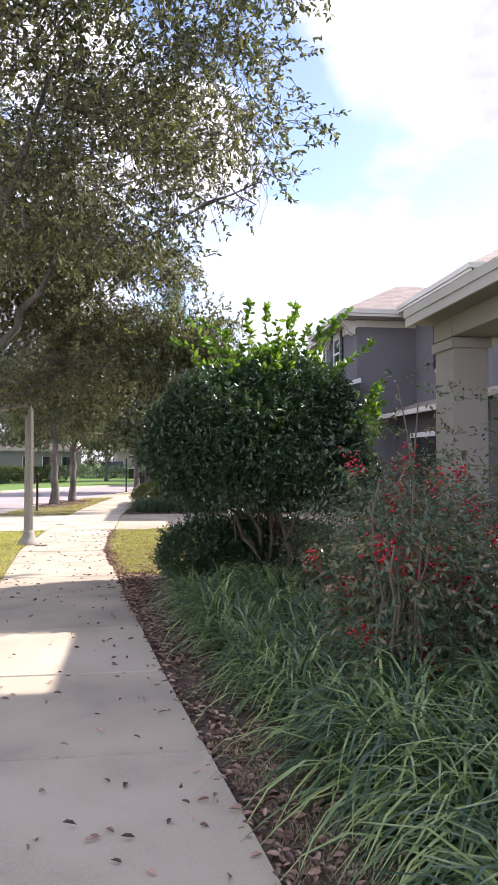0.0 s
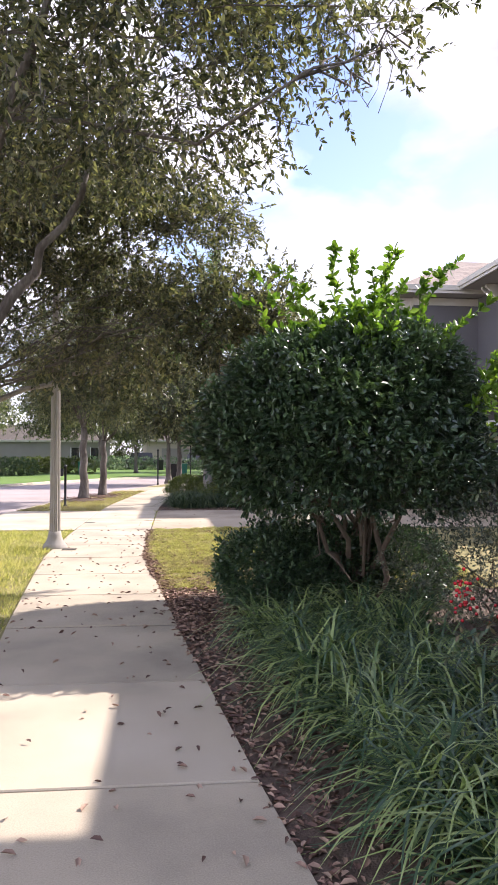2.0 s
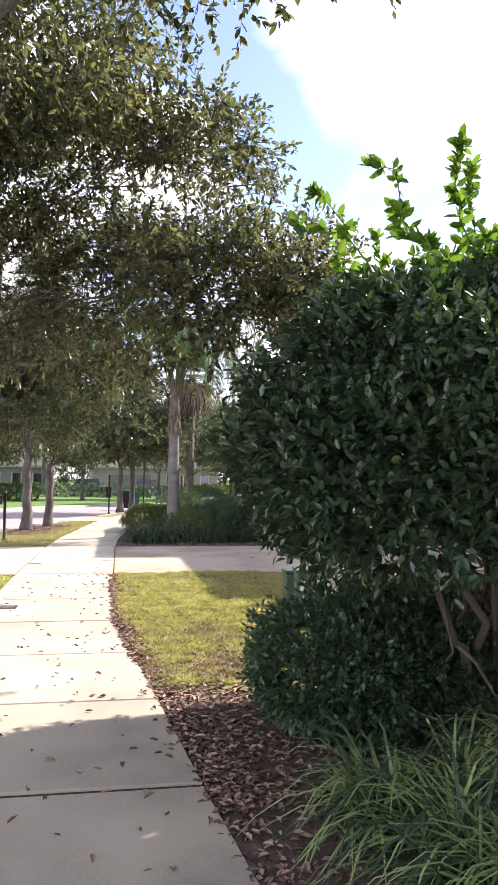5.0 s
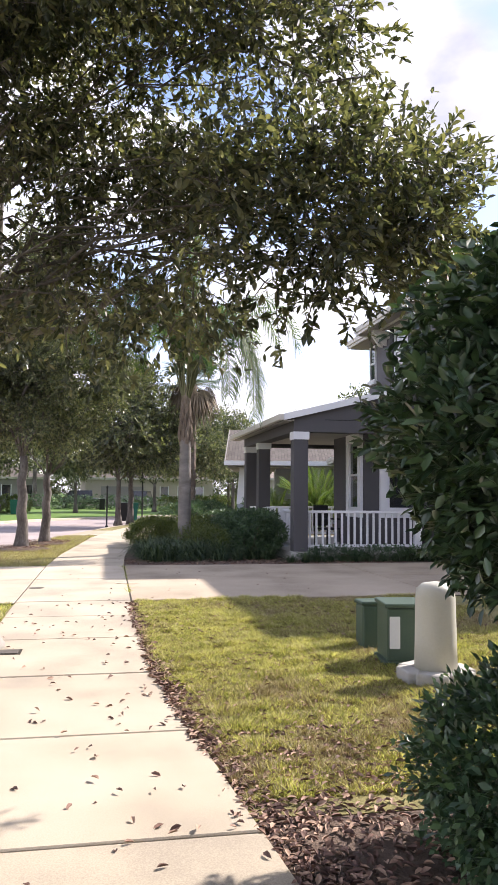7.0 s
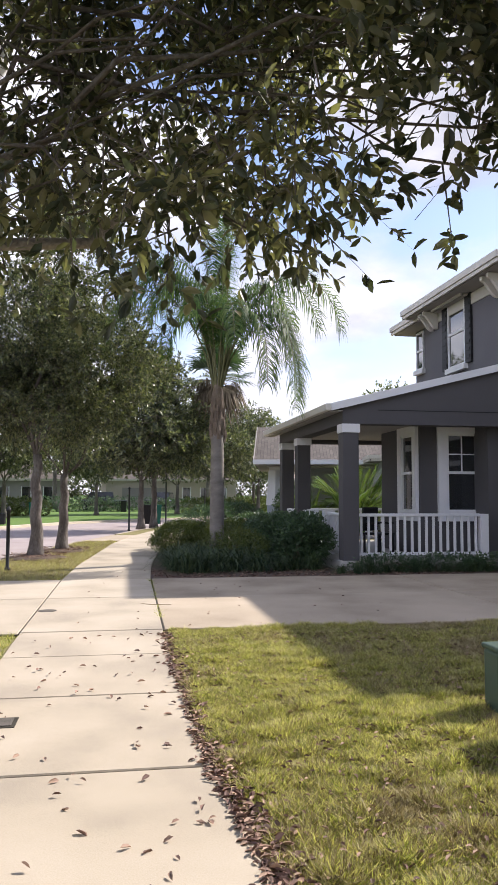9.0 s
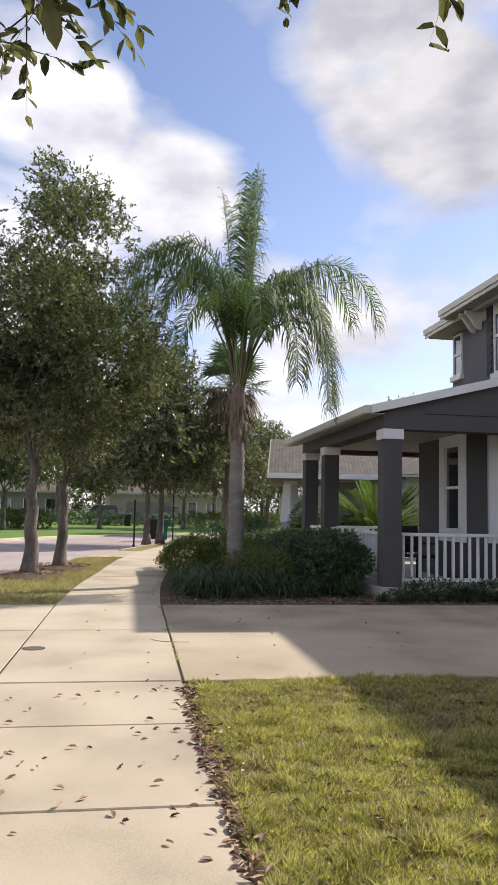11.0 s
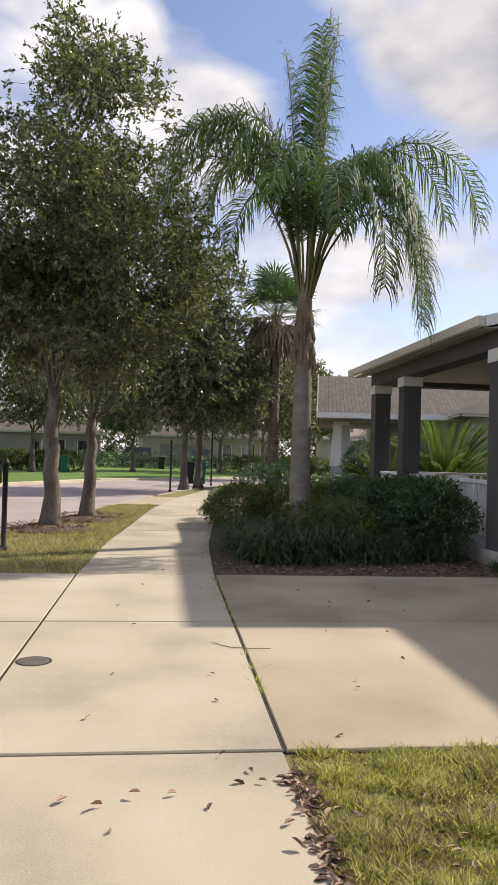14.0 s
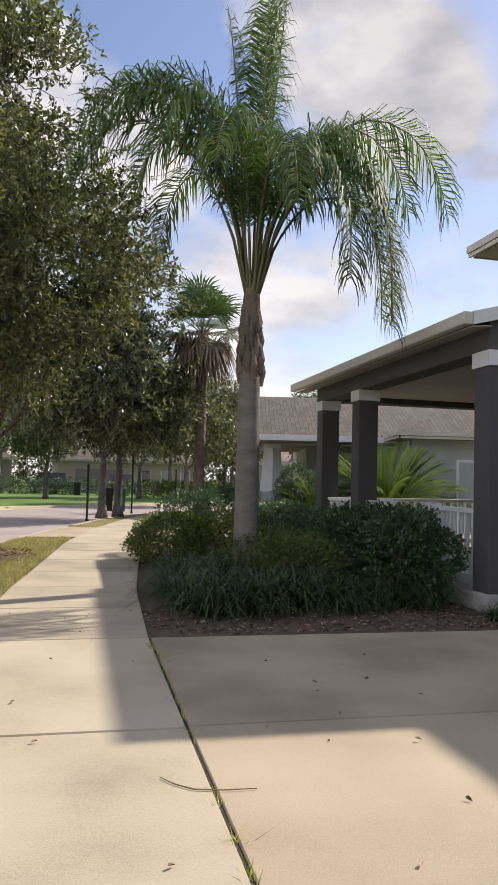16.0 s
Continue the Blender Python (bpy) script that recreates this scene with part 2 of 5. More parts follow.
M_LGREY = mat("pale_grey_stucco", [(0.40, 0.42, 0.43), (0.47, 0.49, 0.50)], 0.92, 0.7, 160, 0.25)
M_BEIGE = mat("beige_stucco", [(0.36, 0.33, 0.29), (0.42, 0.385, 0.34)], 0.92, 0.9, 160, 0.25)
M_WHITE = mat("white_paint", [(0.68, 0.68, 0.68), (0.78, 0.78, 0.78)], 0.5, 1.2, 80, 0.05)
M_TRIM = mat("cream_trim", [(0.52, 0.49, 0.43), (0.60, 0.57, 0.51)], 0.55, 1.0, 80, 0.05)
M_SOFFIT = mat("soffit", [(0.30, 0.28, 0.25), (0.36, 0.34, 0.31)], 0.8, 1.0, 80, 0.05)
M_SHING = shingle_mat("brown_shingles", (0.115, 0.098, 0.084), (0.155, 0.135, 0.115), (0, 0, radians(90)))
M_SHING2 = shingle_mat("tan_shingles", (0.27, 0.22, 0.185), (0.36, 0.30, 0.25), (0, 0, 0))
M_GLASS = glass_mat("window_glass", (0.025, 0.028, 0.03))
M_BLACK = mat("black_paint", [(0.012, 0.012, 0.013), (0.022, 0.022, 0.022)], 0.5, 4, 60, 0.05)
M_IRON = mat("weathered_iron", [(0.10, 0.09, 0.075), (0.17, 0.15, 0.125)], 0.75, 9, 90, 0.4, metal=0.2)
M_DARK = mat("dark_interior", [(0.02, 0.019, 0.018), (0.03, 0.028, 0.026)], 0.9, 2, 30, 0)
M_POLE = mat("concrete_pole", [(0.27, 0.25, 0.22), (0.36, 0.34, 0.30)], 0.8, 3, 120, 0.2)
M_BOX = mat("green_utility_paint", [(0.06, 0.095, 0.066), (0.08, 0.118, 0.085)], 0.45, 3, 60, 0.05)
M_PED = mat("cream_plastic", [(0.50, 0.485, 0.40), (0.57, 0.555, 0.47)], 0.5, 2, 60, 0.04)
M_PAD = mat("pad_concrete", [(0.42, 0.40, 0.36), (0.52, 0.50, 0.46)], 0.9, 6, 80, 0.3)
M_LABEL = mat("sticker_white", [(0.7, 0.7, 0.68), (0.76, 0.76, 0.74)], 0.5, 3, 40, 0)
M_TEAL = mat("green_bin_plastic", [(0.012, 0.11, 0.085), (0.02, 0.14, 0.105)], 0.45, 2, 40, 0.04)
M_CARP = mat("dark_car_paint", [(0.012, 0.013, 0.017), (0.02, 0.021, 0.026)], 0.25, 2, 40, 0, spec=0.6)
M_TYRE = mat("tyre_rubber", [(0.015, 0.015, 0.015), (0.025, 0.025, 0.025)], 0.85, 6, 60, 0.1)
M_CHROME = mat("wheel_metal", [(0.45, 0.45, 0.45), (0.55, 0.55, 0.55)], 0.35, 3, 40, 0, metal=0.9)
M_FARWALL = mat("far_beige_wall", [(0.36, 0.31, 0.26), (0.43, 0.38, 0.32)], 0.9, 0.5, 40, 0.1)
M_FARGREY = mat("far_grey_wall", [(0.22, 0.205, 0.19), (0.28, 0.265, 0.25)], 0.9, 0.5, 40, 0.1)

# ---- building helpers ----


def empty(name, x, y, z, label, category, group="", rz=0.0, kind=""):
    ob = new(name)
    ob.empty_display_size = 0.2
    ob.matrix_world = pose(x, y, z, 0, 0, rz)
    return tagged(ob, label, category, group, kind)


def part(name, bm, material, parent=None, label="", smooth=False):
    """Links a bmesh, or a mesh, as one object, under a thing where one is given; its coordinates are the parent's."""
    if isinstance(bm, bmesh.types.BMesh):
        me = bpy.data.meshes.new(name)
        bm.to_mesh(me)
        bm.free()
    else:
        me = bm
    if material is not None and not me.materials:
        me.materials.append(material)
    if smooth:
        me.shade_smooth()
    ob = new(name, me)
    if parent is not None:
        ob.parent = parent
    if label:
        ob["label"] = label
    return ob


def arrays(name, verts, faces):
    """A mesh from numpy arrays: verts (n, 3), faces (m, k)."""
    me = bpy.data.meshes.new(name)
    faces = np.asarray(faces, np.int32)
    k = faces.shape[1]
    me.vertices.add(len(verts))
    me.vertices.foreach_set("co", np.asarray(verts, np.float32).ravel())
    me.loops.add(faces.size)
    me.loops.foreach_set("vertex_index", faces.ravel())
    me.polygons.add(len(faces))
    me.polygons.foreach_set("loop_start", np.arange(0, faces.size, k, dtype=np.int32))
    me.update(calc_edges=True)
    return me


def box(bm, x0, x1, y0, y1, z0, z1, bevel=0.0):
    made = bmesh.ops.create_cube(bm, size=1)["verts"]
    for v in made:
        v.co = Vector(((x0 + x1) / 2 + v.co.x * (x1 - x0), (y0 + y1) / 2 + v.co.y * (y1 - y0), (z0 + z1) / 2 + v.co.z * (z1 - z0)))
    if bevel:
        es = {e for v in made for e in v.link_edges}
        bmesh.ops.bevel(bm, geom=list(es), offset=bevel, segments=2, affect="EDGES", profile=0.5)
    return bm


def boxed(name, x0, x1, y0, y1, z0, z1, material, parent=None, label="", bevel=0.0):
    return part(name, box(bmesh.new(), x0, x1, y0, y1, z0, z1, bevel), material, parent, label)


def prism(bm, pts, z0, z1):
    """A flat polygon (x, y) raised from z0 to z1."""
    lo = [bm.verts.new((x, y, z0)) for x, y in pts]
    hi = [bm.verts.new((x, y, z1)) for x, y in pts]
    bm.faces.new(hi)
    bm.faces.new(lo[::-1])
    n = len(pts)
    for i in range(n):
        bm.faces.new((lo[i], lo[(i + 1) % n], hi[(i + 1) % n], hi[i]))
    bmesh.ops.recalc_face_normals(bm, faces=bm.faces)
    return bm


def slab_between(bm, quad_top, thick):
    """A solid under four (or three) top points given as Vectors."""
    hi = [bm.verts.new(p) for p in quad_top]
    lo = [bm.verts.new(Vector(p) - Vector((0, 0, thick))) for p in quad_top]
    bm.faces.new(hi)
    bm.faces.new(lo[::-1])
    n = len(hi)
    for i in range(n):
        bm.faces.new((lo[i], lo[(i + 1) % n], hi[(i + 1) % n], hi[i]))
    bmesh.ops.recalc_face_normals(bm, faces=bm.faces)
    return bm


def lathe(bm, rings, seg=16, cx=0.0, cy=0.0):
    """Rings of (radius, z) turned round the z axis."""
    rows = [[bm.verts.new((cx + r * math.cos(2 * math.pi * i / seg), cy + r * math.sin(2 * math.pi * i / seg), z)) for i in range(seg)] for r, z in rings]
    for a, b in zip(rows, rows[1:]):
        for i in range(seg):
            bm.faces.new((a[i], a[(i + 1) % seg], b[(i + 1) % seg], b[i]))
    bm.faces.new(rows[0][::-1])
    bm.faces.new(rows[-1])
    return bm


def tube(bm, pts, radii, seg=7):
    """A tapering tube along points."""
    rows = []
    for i, p in enumerate(pts):
        a = Vector(pts[max(0, i - 1)])
        b = Vector(pts[min(len(pts) - 1, i + 1)])
        d = (b - a).normalized()
        u = d.cross(Vector((0.31, 0.17, 0.93) if abs(d.z) < 0.9 else (1, 0.1, 0))).normalized()
        w = d.cross(u)
        rows.append([bm.verts.new(Vector(p) + radii[i] * (math.cos(2 * math.pi * k / seg) * u + math.sin(2 * math.pi * k / seg) * w)) for k in range(seg)])
    for a, b in zip(rows, rows[1:]):
        for k in range(seg):
            bm.faces.new((a[k], a[(k + 1) % seg], b[(k + 1) % seg], b[k]))
    bm.faces.new(rows[0][::-1])
    bm.faces.new(rows[-1])
    return bm


def turns(rng, n, droop=0.0):
    """Random rotation matrices (n, 3, 3) whose first axis leans outward and down by droop."""
    d = rng.normal(size=(n, 3))
    d[:, 2] = d[:, 2] * 0.6 - droop
    d /= np.linalg.norm(d, axis=1, keepdims=True)
    r = rng.normal(size=(n, 3))
    s = np.cross(d, r)
    s /= np.linalg.norm(s, axis=1, keepdims=True)
    return np.stack([d, s, np.cross(d, s)], 2)


LEAF6 = np.array([(0, 0, 0), (0.35, 0.5, 0.06), (0.75, 0.38, 0.04), (1, 0, -0.06), (0.75, -0.38, 0.04), (0.35, -0.5, 0.06)])
LEAF4 = np.array([(0, 0, 0), (0.5, 0.5, 0.05), (1, 0, 0), (0.5, -0.5, 0.05)])


def leaf_cloud(name, rng, spots, mats, length, width, shape=LEAF6):
    """One mesh of leaves: spots (n, 3), turns (n, 3, 3)."""
    n = len(spots)
    ln = length * rng.uniform(0.7, 1.25, (n, 1, 1))
    tpl = shape[None] * np.concatenate([ln, ln * width / length, ln], 2)
    v = np.einsum("nij,nkj->nki", mats, tpl) + spots[:, None]
    k = len(shape)
    idx = np.arange(n)[:, None] * k
    if k == 6:
        faces = np.concatenate([idx + np.array([0, 1, 2, 3]), idx + np.array([0, 3, 4, 5])])
    else:
        faces = idx + np.arange(4)
    return arrays(name, v.reshape(-1, 3), faces)


def twig_spots(rng, bases, dirs, per, length, spread=0.55, droop=0.1):
    """Leaves set along twigs: bases (m, 3), dirs (m, 3). Gives spots and turns."""
    m = len(bases)
    s = rng.uniform(0.1, 1.0, (m, per))
    p = bases[:, None] + dirs[:, None] * (s * length)[..., None]
    d = dirs[:, None] * 0.75 + rng.normal(size=(m, per, 3)) * spread
    d[..., 2] -= droop
    d = d.reshape(-1, 3)
    d /= np.linalg.norm(d, axis=1, keepdims=True)
    up = rng.normal(size=d.shape) * 0.5 + np.array([0, 0, 1.0])
    sd = np.cross(up, d)
    sd /= np.linalg.norm(sd, axis=1, keepdims=True) + 1e-9
    return p.reshape(-1, 3), np.stack([d, sd, np.cross(d, sd)], 2)


def lumpy(p, f, seed):
    """A cheap smooth noise on points, about -1 to 1."""
    r = np.random.default_rng(seed)
    out = np.zeros(len(p))
    for _ in range(5):
        k = r.normal(size=3) * f
        out += np.sin(p @ k + r.uniform(0, 6.28))
    return out / 2.5


def in_lobes(rng, lobes, n, shell=0.45, gap=0.0, freq=1.6, seed=1):
    """Points within ellipsoid lobes (cx, cy, cz, rx, ry, rz), mostly near their skins, with outward directions; gap thins them in patches."""
    vol = np.array([l[3] * l[4] * l[5] for l in lobes]) ** 0.8
    which = rng.choice(len(lobes), n, p=vol / vol.sum())
    L_ = np.array(lobes)[which]
    d = rng.normal(size=(n, 3))
    d /= np.linalg.norm(d, axis=1, keepdims=True)
    rad = (shell + (1 - shell) * rng.uniform(0, 1, n) ** 0.6)
    rad *= 1 + 0.16 * lumpy(d * 2.2 + L_[:, :3], 1.6, seed)
    p = L_[:, :3] + d * rad[:, None] * L_[:, 3:]
    keep = lumpy(p, freq, seed + 7) > gap
    return p[keep], d[keep]


def branch_path(rng, start, end, sag=0.0, wobble=0.12, n=6):
    a, b = np.array(start, float), np.array(end, float)
    ln = np.linalg.norm(b - a)
    pts = []
    for i in range(n + 1):
        s = i / n
        p = a + (b - a) * s
        p[2] += sag * ln * 4 * s * (1 - s)
        if 0 < i < n:
            p += rng.normal(size=3) * wobble * ln / n
        pts.append(tuple(p))
    return pts

# ---- ground, road, pavement ----
EDGE_Y = [-12, 0, 2.8, 5.7, 8.95, 11.6, 13.6, 17.0, 22.6, 25.5, 28, 32.4, 37, 42, 48, 56, 64]
EDGE_X = [2.1, 0.76, 0.51, 0.15, -0.2, -0.45, -0.62, -0.66, -0.62, -0.5, -0.27, 0.1, 0.85, 2.0, 4.0, 8.0, 14.0]
KERB_Y = [-60, -12, 18, 22.5, 26, 31, 37, 43, 49, 55, 60, 66, 90]
KERB_X = [-1.0, -4.2, -4.6, -4.4, -3.9, -2.9, -1.55, 0.1, 2.9, 7.5, 13.0, 26.0, 80.0]
FAR_Y = [-60, -12, 18, 30, 38, 45, 50.5, 55, 61, 68, 75, 100]
FAR_X = [-12.0, -13.5, -13.6, -12.0, -9.5, -7.0, -4.3, -0.5, 5.5, 14.0, 26.0, 78.0]
WALK_W = 1.5


def edge(y):
    return float(np.interp(y, EDGE_Y, EDGE_X))


def edge_l(y):
    return edge(y) - WALK_W


def kerb(y):
    return float(np.interp(y, KERB_Y, KERB_X))


def far_kerb(y):
    return float(np.interp(y, FAR_Y, FAR_X))


ys_ = lambda a, b, n: [a + (b - a) * i / n for i in range(n + 1)]

bm = bmesh.new()
bmesh.ops.create_grid(bm, x_segments=24, y_segments=24, size=900)
ground = part("ground", bm, M_FARLAWN)
ground.location = (0, 300, -0.17)
tagged(ground, "flat grassy ground reaching to the horizon", "ground", kind="structure")


def strip(name, left, right, y0, y1, n, z0, z1, material, label, category):
    b = bmesh.new()
    prism(b, [(right(y), y) for y in ys_(y0, y1, n)] + [(left(y), y) for y in reversed(ys_(y0, y1, n))], z0, z1)
    return tagged(part(name, b, material), label, category, kind="structure")


strip("road", far_kerb, kerb, -60, 90, 60, -0.16, -0.125, M_ROAD, "pale worn residential street curving away", "road")


def kerb_stones(name, line, side, y0, y1, n, breaks=()):
    """A cast kerb in lengths with a rounded top edge and a flat gutter pan."""
    holder = empty(name, 0, 0, 0, "pale concrete kerb with a gutter along the street", "kerb", kind="structure")
    pts = ys_(y0, y1, n)
    for a, c in zip(pts, pts[1:]):
        low = any(lo <= (a + c) / 2 <= hi for lo, hi in breaks)
        b = bmesh.new()
        p, q = Vector((line(a), a + 0.01, 0)), Vector((line(c), c - 0.01, 0))
        d = (q - p).normalized()
        nrm = Vector((-d.y, d.x, 0)) * side
        top = -0.09 if low else -0.012
        prof = [(-0.02, top), (0.11, top), (0.15, top - 0.03), (0.17, -0.105 if not low else top - 0.02), (0.55, -0.118), (0.55, -0.165), (-0.02, -0.165)]
        rows = [[b.verts.new(e + nrm * u + Vector((0, 0, z))) for u, z in prof] for e in (p, q)]
        k = len(prof)
        for i in range(k):
            b.faces.new((rows[0][i], rows[0][(i + 1) % k], rows[1][(i + 1) % k], rows[1][i]))
        b.faces.new(rows[0])
        b.faces.new(rows[1][::-1])
        bmesh.ops.recalc_face_normals(b, faces=b.faces)
        part("kerb_stone", b, M_CONC, holder)


kerb_stones("kerb_near", kerb, 1, -8, 60, 34, [(16.5, 23.2), (33.2, 37)])
kerb_stones("kerb_far", far_kerb, -1, 10, 72, 26)

# verges and lawns, a little under the pavement
strip("lawn_verge_1", lambda y: kerb(y) + 0.0, lambda y: edge_l(y) - 0.005, -8, 17.55, 14, -0.16, -0.02, M_TURF, "strip of patchy lawn between pavement and kerb", "lawn")
strip("lawn_verge_2", kerb, lambda y: edge_l(y) - 0.005, 22.68, 33.6, 10, -0.16, -0.02, M_TURF, "strip of dry patchy lawn under street trees", "lawn")
strip("lawn_verge_3", kerb, lambda y: edge_l(y) - 0.005, 37.0, 60, 14, -0.16, -0.02, M_TURF, "strip of lawn beside the far pavement", "lawn")
strip("lawn_front", lambda y: edge(y) + 0.005, lambda y: 9.0, 10.6, 17.655, 8, -0.16, -0.02, M_TURF, "yellow-green front lawn with thin brown patches", "lawn")
strip("planting_bed_1", lambda y: edge(y) + 0.005, lambda y: 9.0, -8, 10.6, 10, -0.16, -0.025, M_SOIL, "dark mulch bed strewn with dead leaves", "planting bed")
strip("planting_bed_2", lambda y: edge(y) + 0.005, lambda y: 9.0, 22.7, 31.5, 8, -0.16, -0.025, M_SOIL, "dark mulch bed round the palm", "planting bed")
strip("lawn_next", lambda y: edge(y) + 0.005, lambda y: 22.0, 31.5, 34.0, 4, -0.16, -0.02, M_TURF, "small lawn beside the neighbouring drive", "lawn")
strip("lawn_next_2", lambda y: edge(y) + 0.005, lambda y: 30.0, 37.5, 62, 12, -0.16, -0.02, M_TURF, "neighbouring front lawn", "lawn")
strip("lawn_across", lambda y: -70.0, lambda y: far_kerb(y) - 0.01, -30, 72, 40, -0.16, -0.03, M_FARLAWN, "bright mown lawn across the street", "lawn")
b = bmesh.new()
prism(b, [(far_kerb(72) - 0.01, 72), (40, 84), (90, 110), (-70, 110), (-70, 72.01)], -0.16, -0.03)
tagged(part("lawn_across_2", b, M_FARLAWN), "bright mown lawn across the bend", "lawn", kind="structure")


def slabs(name, joints, lo, hi, material, label, gap=0.022, piece="slab"):
    """Pavement slabs with tooled edges between cross joints; lo and hi are the long edges."""
    holder = empty(name, 0, 0, 0, label, "pavement", kind="structure")
    for y0, y1 in zip(joints, joints[1:]):
        b = bmesh.new()
        g = gap / 2
        lift = random.uniform(-0.002, 0.003) - (0.006 if abs(y1 - 8.95) < 0.01 else 0.0)
        if abs(y1 - 8.95) < 0.01 or abs(y0 - 8.95) < 0.01:
            g = 0.018
        n = max(1, round((y1 - y0) / 0.8))
        yy = ys_(y0 + g, y1 - g, n)
        ring = [(hi(y), y) for y in yy] + [(lo(y), y) for y in reversed(yy)]
        cx, cy = sum(p[0] for p in ring) / len(ring), (y0 + y1) / 2
        ring_i = [(x + (0.006 if x < cx else -0.006), y + (0.006 if y < y0 + 0.05 else -0.006 if y > y1 - 0.05 else 0)) for x, y in ring]
        k = len(ring)
        t = [b.verts.new((x, y, lift)) for x, y in ring_i]
        m = [b.verts.new((x, y, lift - 0.008)) for x, y in ring]
        u = [b.verts.new((x, y, -0.12)) for x, y in ring]
        b.faces.new(t)
        for i in range(k):
            j = (i + 1) % k
            b.faces.new((m[i], m[j], t[j], t[i]))
            b.faces.new((u[i], u[j], m[j], m[i]))
        bmesh.ops.recalc_face_normals(b, faces=b.faces)
        part(piece, b, material, holder)
    b = bmesh.new()
    yy = ys_(joints[0], joints[-1], max(2, len(joints)))
    prism(b, [(hi(y) - 0.003, y) for y in yy] + [(lo(y) + 0.003, y) for y in reversed(yy)], -0.15, -0.013)
    part("joint_filler", b, M_JOINT, holder)
    return holder


WALK_JOINTS = [-6.6, -5.05, -3.52, -2.0, -0.45, 1.05, 2.55, 4.07, 5.65, 7.25, 8.95, 10.45, 11.9, 13.45, 15.0, 16.4, 17.65, 20.3, 22.65, 24.2, 25.75, 27.3, 28.85, 30.4, 31.95, 33.6, 35.3, 37.0, 38.6, 40.2, 41.8, 43.4, 45, 46.6, 48.2, 50, 52, 54, 56, 58]
slabs("sidewalk", WALK_JOINTS, edge_l, edge, M_CONC, "pale concrete pavement slabs dotted with fallen leaves")
slabs("driveway", [17.65, 20.33, 22.68], lambda y: edge(y) + 0.02, lambda y: 3.9, M_DRIVE, "tan concrete driveway half in shade")
slabs("driveway_inner", [17.65, 20.33, 22.68], lambda y: 3.915, lambda y: 8.6, M_DRIVE, "tan concrete driveway before the garage")
slabs("driveway_apron", [17.6, 20.3, 22.65], lambda y: kerb(y) + 0.0, lambda y: edge_l(y) - 0.02, M_CONC, "pale concrete driveway apron sloping to the street")
slabs("driveway_next", [34.0, 35.7, 37.4], lambda y: edge(y) + 0.02, lambda y: 12.0, M_DRIVE, "neighbouring concrete driveway")
slabs("driveway_apron_next", [33.6, 35.3, 37.0], lambda y: kerb(y), lambda y: edge_l(y) - 0.02, M_DRIVE, "neighbouring driveway apron")

strip("joint_left", lambda y: edge_l(y) - 0.019, lambda y: edge_l(y) - 0.001, 17.62, 22.63, 6, -0.13, -0.009, M_JOINT, "dark dirt-filled expansion joint", "joint")
strip("joint_right", lambda y: edge(y) + 0.001, lambda y: edge(y) + 0.019, 17.66, 22.66, 6, -0.13, -0.009, M_JOINT, "dark dirt-filled expansion joint", "joint")

# ---- houses ----


def window(parent, cx, cy, cz, w, h, facing, surround=0.0, shutters=False, grid=True, sill=True):
    """A sash window in a wall at x = cx ('x', seen from -x) or y = cy ('y', seen from -y), standing proud of it."""
    def bx(name, u0, u1, d0, d1, z0, z1, m, par, label=""):
        if facing == "x":
            return boxed(name, cx + d0, cx + d1, cy + u0, cy + u1, cz + z0, cz + z1, m, par, label)
        return boxed(name, cx + u0, cx + u1, cy + d0, cy + d1, cz + z0, cz + z1, m, par, label)
    win = bx("window", -w / 2, w / 2, -0.015, 0.05, -h / 2, h / 2, M_GLASS, parent, "dark reflecting double-hung window")
    f = 0.05
    bx("frame", -w / 2 - f, -w / 2, -0.05, 0.05, -h / 2 - f, h / 2 + f, M_WHITE, win)
    bx("frame", w / 2, w / 2 + f, -0.05, 0.05, -h / 2 - f, h / 2 + f, M_WHITE, win)
    bx("frame", -w / 2, w / 2, -0.05, 0.05, h / 2, h / 2 + f, M_WHITE, win)
    bx("frame", -w / 2, w / 2, -0.05, 0.05, -h / 2 - f, -h / 2, M_WHITE, win)
    bx("meeting_rail", -w / 2, w / 2, -0.045, 0.0, -0.03, 0.03, M_WHITE, win)
    if grid:
        bx("glazing_bar", -0.012, 0.012, -0.03, -0.01, 0.03, h / 2, M_WHITE, win)
        bx("glazing_bar", -w / 2, w / 2, -0.031, -0.011, h / 4 - 0.012, h / 4 + 0.012, M_WHITE, win)
    if surround:
        s = surround
        bx("surround", -w / 2 - f - s, -w / 2 - f, -0.08, 0.02, -h / 2 - f - s, h / 2 + f + s, M_WHITE, win)
        bx("surround", w / 2 + f, w / 2 + f + s, -0.08, 0.02, -h / 2 - f - s, h / 2 + f + s, M_WHITE, win)
        bx("surround", -w / 2 - f, w / 2 + f, -0.08, 0.02, h / 2 + f, h / 2 + f + s, M_WHITE, win)
        bx("surround", -w / 2 - f, w / 2 + f, -0.08, 0.02, -h / 2 - f - s, -h / 2 - f, M_WHITE, win)
    elif sill:
        bx("sill", -w / 2 - 0.1, w / 2 + 0.1, -0.12, 0.02, -h / 2 - f - 0.13, -h / 2 - f, M_WHITE, win)
    if shutters:
        for side in (-1, 1):
            a = side * (w / 2 + f + 0.02)
            c = side * (w / 2 + f + 0.32)
            sh = bx("shutter", min(a, c), max(a, c), -0.06, 0.0, -h / 2 - f, h / 2 + f, M_BLACK, win, "black louvred shutter")
            for i in range(9):
                z = -h / 2 + (i + 0.5) * h / 9
